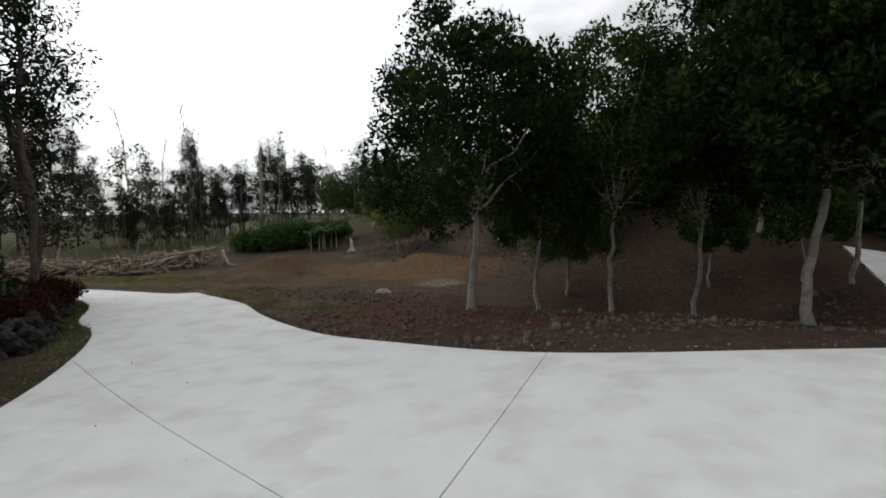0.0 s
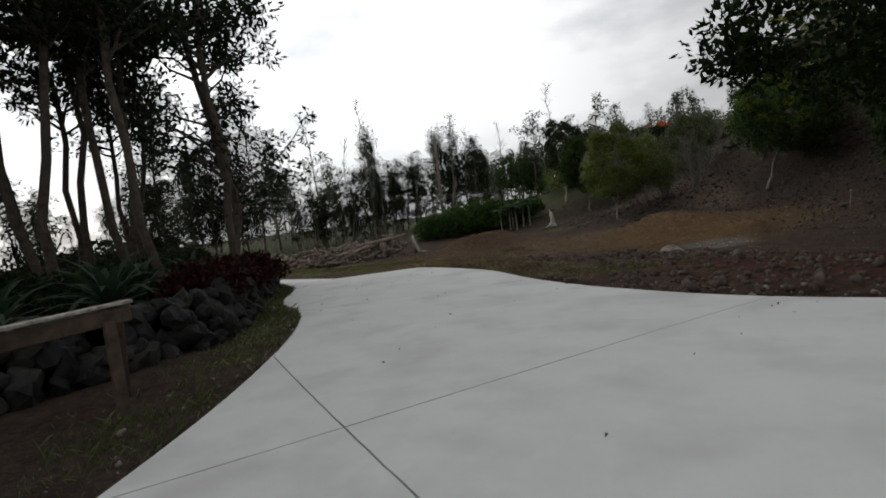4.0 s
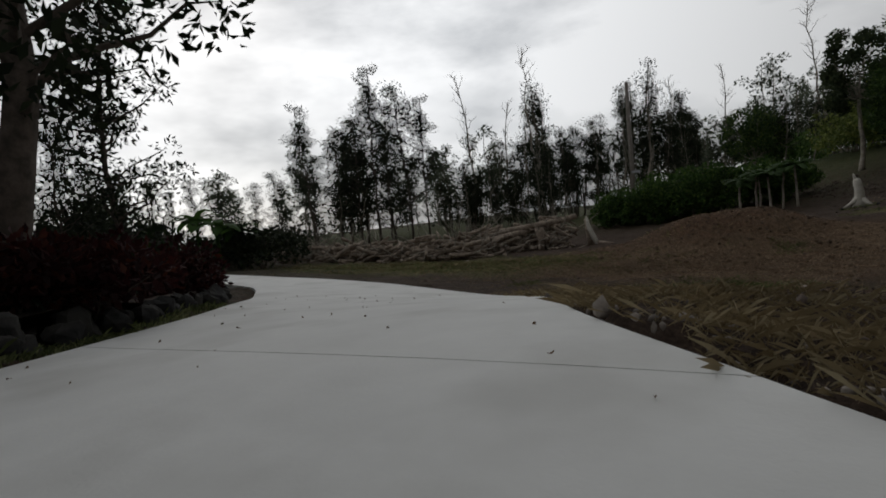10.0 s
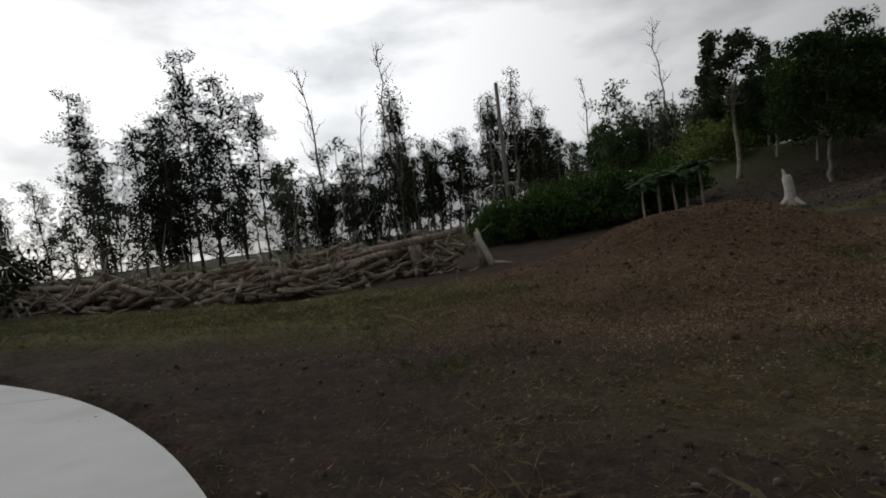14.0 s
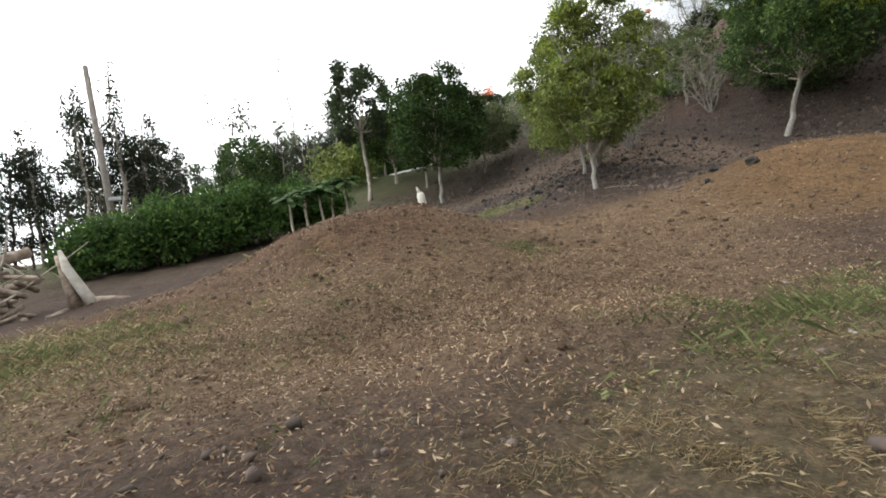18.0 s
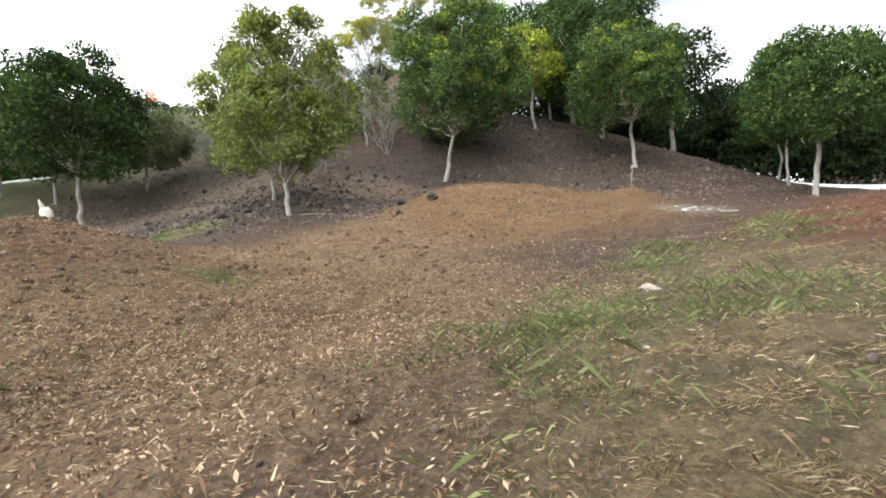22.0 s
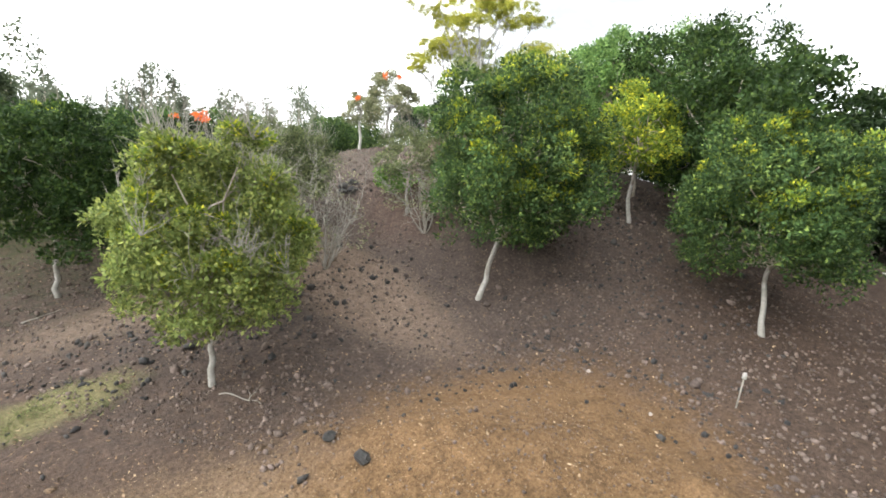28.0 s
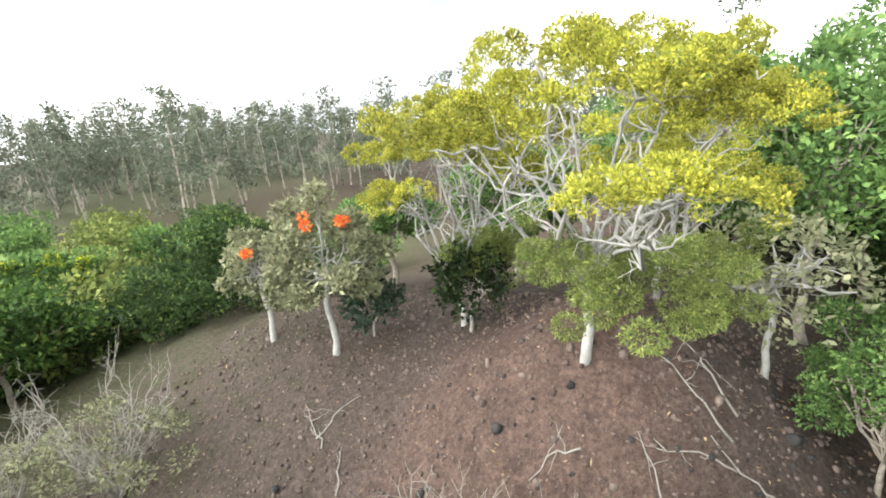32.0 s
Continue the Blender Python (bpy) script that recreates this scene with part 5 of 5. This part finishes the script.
for k, (x, y) in enumerate([(9.3, 50.6), (10.9, 49.4), (12.4, 48.0), (13.6, 46.6), (8.3, 52.4), (11.6, 51.6), (7.0, 53.8), (9.9, 53.2)]):
    bush("shrub", x, y, 1.3, 1.7, "dense dark green bush behind the crest", "shrub", L_MAC if k % 2 else L_MACM, 450 + k, 4200, 0.13, clumps=60, group="crest bushes")
bush("shrub", 4.0, 41.4, 0.9, 1.3, "olive green shrub on the slope", "shrub", L_OLIVE, 392, 1800, 0.12)
for k, (x, y) in enumerate([(7.4, 53.0), (9.4, 51.8), (1.0, 58.0), (11.0, 58.0), (-3.0, 53.0), (4.0, 60.0), (8.0, 63.0), (14.0, 62.0), (0.0, 64.0), (-6.0, 61.0), (18.0, 66.0), (6.0, 68.0), (13.0, 69.0), (19.0, 58.0), (16.0, 54.0), (22.0, 52.0), (22.0, 61.0), (10.0, 66.0), (14.0, 73.0), (3.0, 63.5), (9.0, 60.0), (17.0, 62.0), (12.0, 55.5), (24.0, 68.0), (5.5, 57.5), (20.0, 74.0), (9.0, 75.5), (1.5, 70.5), (12.0, 79.0)]):
    bush("shrub", x, y, 2.0, 2.4, "dense green thicket bush below the crest", "shrub", (L_FERN, L_OLIVE, L_HEDGE)[k % 3], 400 + k, 3000, 0.24, clumps=50, group="thicket bushes")


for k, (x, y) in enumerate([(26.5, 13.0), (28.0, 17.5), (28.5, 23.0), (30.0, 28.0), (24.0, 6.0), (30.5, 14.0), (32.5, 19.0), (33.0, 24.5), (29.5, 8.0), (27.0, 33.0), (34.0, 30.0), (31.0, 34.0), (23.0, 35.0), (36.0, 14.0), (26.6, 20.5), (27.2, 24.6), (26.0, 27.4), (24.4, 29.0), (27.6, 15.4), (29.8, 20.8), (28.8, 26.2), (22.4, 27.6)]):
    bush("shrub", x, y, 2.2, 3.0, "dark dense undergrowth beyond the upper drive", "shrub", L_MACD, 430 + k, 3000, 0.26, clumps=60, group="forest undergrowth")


def pale_path():
    """Pale lane far below the crest."""
    line = curve([(0.0, 52.6), (1.4, 52.2), (2.7, 51.7), (4.8, 51.3), (6.8, 50.9)], 6)
    V, F = [], []
    for i, (x, y) in enumerate(line):
        V += [(x, y - 0.3, float(land(x, y - 0.3)) + 0.09), (x, y + 0.3, float(land(x, y + 0.3)) + 0.09), (x, y + 0.3, float(land(x, y)) - 0.3), (x, y - 0.3, float(land(x, y)) - 0.3)]
    for i in range(len(line) - 1):
        c = 4 * i
        for a, b in ((0, 1), (1, 2), (2, 3), (3, 0)):
            F.append((c + a, c + b, c + 4 + b, c + 4 + a))
    tagged(new("path", mesh_of("path", V, F, M_CONC)), "pale strip of lane far beyond the thicket", "path", kind="structure")


pale_path()


# ---- roots and fallen branches on the bare slope ----
def fallen_branch(x, y, L, turn, seed, material=M_TWIG):
    rng = np.random.default_rng(seed)
    b = thing("fallen_branch", "pale dead branch lying on the bare soil", "branch", pose(x, y, float(rough_land(x, y)), 0, 0, turn), "fallen branches")
    c, s = math.cos(radians(turn)), math.sin(radians(turn))

    def on(p):
        p = np.array(p)
        for r in p:
            wx, wy = x + c * r[0] - s * r[1], y + s * r[0] + c * r[1]
            r[2] = float(rough_land(wx, wy)) - float(rough_land(x, y)) + 0.02 + r[3] * 0.6
        return p

    main = wander(rng, (-L / 2, 0, 0), (L / 2, 0, 0), 0.017, 0.006, 8, 0.12)
    put("stem", mesh_of("stem", *tubes([on(main)], 6), material, True), b)
    for k in range(3):
        q = main[rng.integers(1, 7), :3]
        put("twig", mesh_of("twig", *tubes([on(wander(rng, q, q + rng.normal(0, 0.22 * L, 3) * (1, 1, 0), 0.008, 0.003, 6, 0.15))], 5), material, True), b)


for k, (x, y, L, a) in enumerate([(9.6, 41.4, 1.1, 60), (9.9, 41.0, 1.0, -20), (11.0, 35.4, 1.2, 80), (10.5, 35.2, 1.0, 110), (11.4, 35.2, 0.9, 70), (10.0, 35.6, 0.8, 40), (10.8, 34.6, 0.9, 95), (9.8, 36.8, 0.7, 120), (0.6, 23.6, 0.8, 20), (-0.5, 32.9, 0.9, -60), (-2.2, 40.6, 1.0, 10), (9.2, 40.4, 0.7, 30)]):
    fallen_branch(x, y, L, a, 600 + k)


# ---- stones, clods, chips, grass ----
def scatter_xy(rng, n, x0, x1, y0, y1, keep=None):
    p = np.c_[rng.uniform(x0, x1, n * 3), rng.uniform(y0, y1, n * 3)]
    ok = ~in_drive(p[:, 0], p[:, 1])
    if keep is not None:
        ok &= keep(p[:, 0], p[:, 1])
    return p[ok][:n]


def lumps(name, label, pts, rng, size, material, sink=0.3, category="stones"):
    """Loose lumps, each an uneven little solid of 20 faces, in one object."""
    bm = bmesh.new()
    bmesh.ops.create_icosphere(bm, subdivisions=1, radius=1)
    bm.verts.ensure_lookup_table()
    v0 = np.array([v.co[:] for v in bm.verts])
    f0 = np.array([[v.index for v in f.verts] for f in bm.faces])
    bm.free()
    n = len(pts)
    s = size * rng.lognormal(0, 0.45, n)
    sh = rng.uniform(0.65, 1.3, (n, len(v0), 1)) * v0[None] * (s[:, None, None] * rng.uniform(0.6, 1.2, (n, 1, 3)))
    z = rough_land(pts[:, 0], pts[:, 1])
    V = (sh + np.stack([pts[:, 0], pts[:, 1], z + s * (0.5 - sink)], 1)[:, None]).reshape(-1, 3)
    F = (f0[None] + (np.arange(n) * len(v0))[:, None, None]).reshape(-1, 3)
    me = bpy.data.meshes.new(name)
    me.vertices.add(len(V))
    me.vertices.foreach_set("co", V.astype(np.float32).ravel())
    me.loops.add(F.size)
    me.loops.foreach_set("vertex_index", F.astype(np.int32).ravel())
    me.polygons.add(len(F))
    me.polygons.foreach_set("loop_start", np.arange(0, F.size, 3, dtype=np.int32))
    me.materials.append(material)
    me.update(calc_edges=True)
    tagged(new(name, me), label, category, kind="stuff")


def flakes(name, label, pts, rng, length, width, material, category, tilt=0.35, lift=0.012):
    """Flat scraps lying about, each a bent four-cornered piece."""
    n = len(pts)
    a = rng.uniform(0, 6.283, n)
    ax = np.stack([np.cos(a), np.sin(a), rng.normal(0, tilt, n)], 1)
    sd = np.stack([-np.sin(a), np.cos(a), rng.normal(0, tilt, n)], 1)
    L = (length * rng.lognormal(0, 0.35, n))[:, None]
    W = (width * rng.lognormal(0, 0.3, n))[:, None]
    c = np.stack([pts[:, 0], pts[:, 1], rough_land(pts[:, 0], pts[:, 1]) + lift + rng.uniform(0, 0.02, n)], 1)
    v = np.stack([c - L * ax / 2, c + W * sd / 2, c + L * ax / 2, c - W * sd / 2], 1)
    tagged(new(name, quads_mesh(name, v, material)), label, category, kind="stuff")


def blades(name, label, centres, rng, per, height, spread, material, category, lean=0.5, width=0.006):
    """Tufts of thin blades."""
    n = len(centres) * per
    k = np.repeat(np.arange(len(centres)), per)
    p = centres[k] + rng.normal(0, spread, (n, 2))
    z = rough_land(p[:, 0], p[:, 1])
    ok = ~in_drive(p[:, 0], p[:, 1])
    p, z, n = p[ok], z[ok], int(ok.sum())
    a = rng.uniform(0, 6.283, n)
    h = height * rng.lognormal(0, 0.35, n)
    o = rng.uniform(0.1, 1.0, n) * lean * h * 1.6
    b = np.stack([p[:, 0], p[:, 1], z - 0.01], 1)
    s = np.stack([-np.sin(a), np.cos(a), 0 * a], 1) * width
    out = np.stack([np.cos(a) * o, np.sin(a) * o, 0 * a], 1)
    up = np.stack([0 * a, 0 * a, h], 1)
    v = np.stack([b - s, b + s, b + 0.75 * out + 0.8 * up + s * 0.7, b + 1.2 * out + 0.95 * up], 1)
    tagged(new(name, quads_mesh(name, v, material)), label, category, kind="stuff")


rng = np.random.default_rng(77)
E_PTS = np.vstack([OUTER[30:], INNER[40:]])
near_edge = E_PTS[rng.integers(0, len(E_PTS), 5000)] + rng.normal(0, 0.35, (5000, 2))
near_edge = near_edge[~in_drive(near_edge[:, 0], near_edge[:, 1])]
lumps("gravel", "loose grey-brown gravel along the edge of the drive", near_edge[near_edge[:, 0] > -9][:2200], rng, 0.013, M_GRAVEL)
bank = scatter_xy(rng, 2600, -3, 12, 8, 20, lambda x, y: edge_gap(x, y) < 5)
lumps("bank_stones", "stones and clods on the bare bank above the drive", bank, rng, 0.032, M_CLOD)
lumps("earth_clods", "dark earth clods over the bare slope", scatter_xy(rng, 20000, -6, 16, 16, 46, lambda x, y: (land(x, y) > -2.7) & (np.hypot((x - 1.6) / 4.2, (y - 27.6) / 3.0) > 1)), rng, 0.027, M_CLOD, category="soil")
lumps("earth_clods", "dark earth clods on the trampled ground", scatter_xy(rng, 3400, -14, 4, 20, 30), rng, 0.009, M_CLOD, category="soil")
lumps("earth_clods", "red-brown crumbs on the earth mounds", np.vstack([rng.normal((1.6, 27.8), (2.2, 1.6), (1300, 2)), rng.normal((-8.4, 31.2), (2.2, 1.7), (1100, 2))]), rng, 0.014, M_CLOD, category="soil")
lumps("chip_clumps", "dark matted clumps of chips and soil on the mounds", np.vstack([rng.normal((-8.2, 31.0), (1.9, 1.4), (900, 2)), rng.normal((-7.6, 27.8), (2.4, 1.2), (420, 2)), rng.normal((-3.4, 29.4), (1.8, 1.2), (260, 2)), rng.normal((-5.6, 28.6), (0.5, 0.35), (60, 2))]), rng, 0.029, M_CLUMP, 0.75, "soil")
lumps("lava_lumps", "dark lava lumps and clods strewn on the slope", np.vstack([rng.normal((6.6, 26.6), (1.2, 0.7), (90, 2)), rng.normal((10.8, 32.0), (2.0, 2.4), (500, 2)), rng.normal((3.0, 36.5), (2.4, 2.0), (700, 2)), rng.normal((7.4, 40.2), (0.8, 0.8), (120, 2)), rng.normal((-1.0, 36.0), (2.0, 1.2), (320, 2)), rng.normal((4.6, 30.2), (2.4, 0.6), (160, 2)), rng.normal((9.0, 29.0), (2.0, 1.4), (400, 2))]), rng, 0.034, M_ROCK, 0.3)
side = np.vstack([rng.normal((-8.6, 22.0), (1.0, 0.8), (700, 2)), rng.normal((-7.0, 19.0), (0.9, 0.7), (600, 2)), rng.normal((-11.4, 24.6), (1.2, 0.5), (160, 2))])
side = side[~in_drive(side[:, 0], side[:, 1])]
lumps("earth_clods", "dark crumbled clods beside the drive", side, rng, 0.012, M_CLOD, category="soil")
chips = np.vstack([rng.normal((-8.4, 31.0), (2.3, 1.8), (40000, 2)), rng.normal((-8.2, 27.2), (2.7, 1.3), (110000, 2)), rng.normal((-3.6, 29.8), (1.9, 1.3), (30000, 2)), rng.normal((1.6, 27.8), (2.4, 1.6), (9000, 2)), rng.normal((4.2, 35.4), (0.9, 2.4), (5000, 2)), rng.normal((0.6, 38.8), (2.2, 0.8), (3500, 2))])
flakes("wood_chips", "tan and red-brown wood chips spread over the mounds", chips, rng, 0.024, 0.0085, L_CHIP, "wood chips")
flakes("leaf_litter", "dry fallen leaves and scraps on the slope", scatter_xy(rng, 18000, -4, 16, 16, 46), rng, 0.055, 0.026, L_LITTER, "leaf litter")
flakes("leaf_litter", "dry scraps on the trampled ground", scatter_xy(rng, 9000, -14, 3, 20.0, 30), rng, 0.026, 0.010, L_LITTER, "leaf litter")
tufts = np.vstack([rng.normal((-14.4, 28.2), (2.4, 1.2), (900, 2)), rng.normal((-18.5, 27.4), (2.4, 1.1), (500, 2))])
blades("dry_grass", "short dry olive grass before the log pile", tufts, rng, 26, 0.04, 0.13, L_GRASS, "grass", 0.9, 0.003)
blades("straw_grass", "yellowed straw among the grass before the log pile", tufts[::2] + 0.1, rng, 14, 0.05, 0.16, L_STRAW, "grass", 1.2, 0.003)
tufts = np.vstack([rng.normal((-7.3, 25.0), (0.55, 0.32), (46, 2)), rng.normal((-6.6, 24.2), (1.0, 0.45), (34, 2)), rng.normal((-4.2, 24.6), (0.5, 0.25), (20, 2)), rng.normal((-2.4, 23.3), (1.0, 0.4), (34, 2)), rng.normal((-11.1, 24.4), (0.15, 0.12), (6, 2)), rng.normal((-11.9, 28.6), (0.5, 0.6), (30, 2)), rng.normal((-3.0, 14.6), (1.1, 0.5), (60, 2)), rng.normal((-6.6, 29.0), (0.3, 0.2), (14, 2)), rng.normal((-3.2, 35.2), (0.9, 0.4), (40, 2)), rng.normal((-4.2, 37.2), (0.3, 0.2), (12, 2))])
blades("green_grass", "scattered green grass tufts on bare soil", tufts, rng, 60, 0.042, 0.12, L_GRASS, "grass", 1.0, 0.0013)
blades("straw", "loose pale straw on the bare ground", np.vstack([rng.normal((-7.4, 24.2), (1.6, 0.8), (700, 2)), rng.normal((-3.2, 24.2), (2.2, 0.8), (300, 2)), rng.normal((-9.0, 24.1), (0.6, 0.35), (300, 2)), rng.normal((-9.6, 23.0), (1.0, 0.6), (260, 2)), rng.normal((-11.2, 24.8), (1.2, 0.6), (160, 2))]), rng, 30, 0.014, 0.14, L_STRAW, "straw", 1.9, 0.0011)
verge = INNER[70:128] + np.array([-0.4, -0.1])
blades("verge_grass", "short grass verge beside the drive", verge[rng.integers(0, len(verge), 900)] + rng.normal(0, 0.28, (900, 2)), rng, 18, 0.045, 0.1, L_GRASS, "grass", 0.8, 0.003)
verge = OUTER[88:140] + np.array([0.35, 0.45])
blades("bank_grass", "dry tufts along the outer edge of the drive", verge[rng.integers(0, len(verge), 520)] + rng.normal(0, 0.45, (520, 2)), rng, 30, 0.045, 0.12, L_STRAW, "grass", 1.4, 0.0011)

# single stones that stand out
for k, (x, y, s, lab, m) in enumerate([(-6.35, 24.55, 0.06, "flat pale grey stone on trampled ground", M_GRAVEL), (-6.5, 25.5, 0.02, "small white stone on trampled ground", M_PALE), (-7.85, 24.46, 0.018, "small white stone on trampled ground", M_PALE), (7.5, 40.6, 0.28, "dark grey boulder on the slope", M_ROCK), (7.25, 40.3, 0.24, "dark grey boulder on the slope", M_ROCK), (7.9, 40.5, 0.2, "dark grey boulder on the slope", M_ROCK), (7.5, 40.0, 0.22, "dark grey boulder on the slope", M_ROCK), (-0.17, 30.5, 0.14, "dark stone at the foot of the slope", M_ROCK), (-0.2, 29.6, 0.13, "dark stone on the earth mound", M_ROCK), (5.6, 28.7, 0.07, "grey stone on the earth mound", M_GRAVEL), (5.0, 27.1, 0.055, "grey stone on the earth mound", M_GRAVEL), (1.04, 24.13, 0.07, "pale grey rubble lump on the bank", M_PALE), (1.54, 24.33, 0.09, "pale grey rubble lump on the bank", M_PALE), (2.04, 24.23, 0.06, "pale grey rubble lump on the bank", M_PALE), (1.04, 24.53, 0.05, "pale grey rubble lump on the bank", M_PALE), (1.84, 23.88, 0.06, "pale grey rubble lump on the bank", M_PALE), (2.34, 24.53, 0.05, "pale grey rubble lump on the bank", M_PALE), (1.34, 24.03, 0.04, "pale grey rubble lump on the bank", M_PALE), (2.54, 24.13, 0.045, "pale grey rubble lump on the bank", M_PALE), (-0.92, 18.8, 0.3, "flat pale slab of stone on the red bank", M_GRAVEL)]):
    tagged(put("stone", stone_mesh(700 + k, s, 0.6, m), None, pose(x, y, float(rough_land(x, y)) + 0.25 * s)), lab, "stone")


def spade(x, y):
    """Thin white-topped stake in the slope."""
    st = thing("marker_stake", "thin stake with a white top beside a seedling", "stake", pose(x, y, float(land(x, y)), 4, 3, 0))
    put("stick", mesh_of("stick", *tubes([[(0, 0, -0.1, 0.018), (0, 0, 0.62, 0.015)]], 6), M_TWIG, True), st)
    put("cap", mesh_of("cap", *tubes([[(0, 0, 0.6, 0.045), (0, 0, 0.7, 0.04), (0, 0, 0.73, 0.02)]], 8), M_PALE, True), st, label="white cap")


spade(6.5, 25.9)

# leaves blown onto the concrete
leaf_kinds = []
for k in range(6):
    r = np.random.default_rng(800 + k)
    L, w = r.uniform(0.05, 0.09), r.uniform(0.012, 0.024)
    V, F = [], []
    for q in range(6):
        t = q / 5
        ww = w * (0.1 + 3.4 * t * (1 - t))
        cup = 0.012 + 0.02 * math.sin(3 * t + k)
        V += [(L * (t - 0.5), -ww, cup + 0.008), (L * (t - 0.5), 0, 0.006), (L * (t - 0.5), ww, cup + 0.006)]
    for q in range(5):
        i = 3 * q
        F += [(i, i + 1, i + 4, i + 3), (i + 1, i + 2, i + 5, i + 4)]
    leaf_kinds.append(mesh_of("fallen_leaf", V, F, L_LITTER, True))
rng = np.random.default_rng(31)
n = 0
while n < 110:
    i, w = rng.integers(60, 140), rng.uniform(0.03, 0.97)
    p = OUTER[i] * (1 - w) + INNER[i] * w
    tagged(put("fallen_leaf", leaf_kinds[rng.integers(0, 6)], None, pose(p[0], p[1], float(land(p[0], p[1])) + 0.022, 0, 0, rng.uniform(0, 360)) @ Matrix.Diagonal((*[rng.uniform(0.22, 0.5)] * 3, 1))), "dry curled brown leaf on the concrete drive", "leaf", "leaves on the drive")
    n += 1
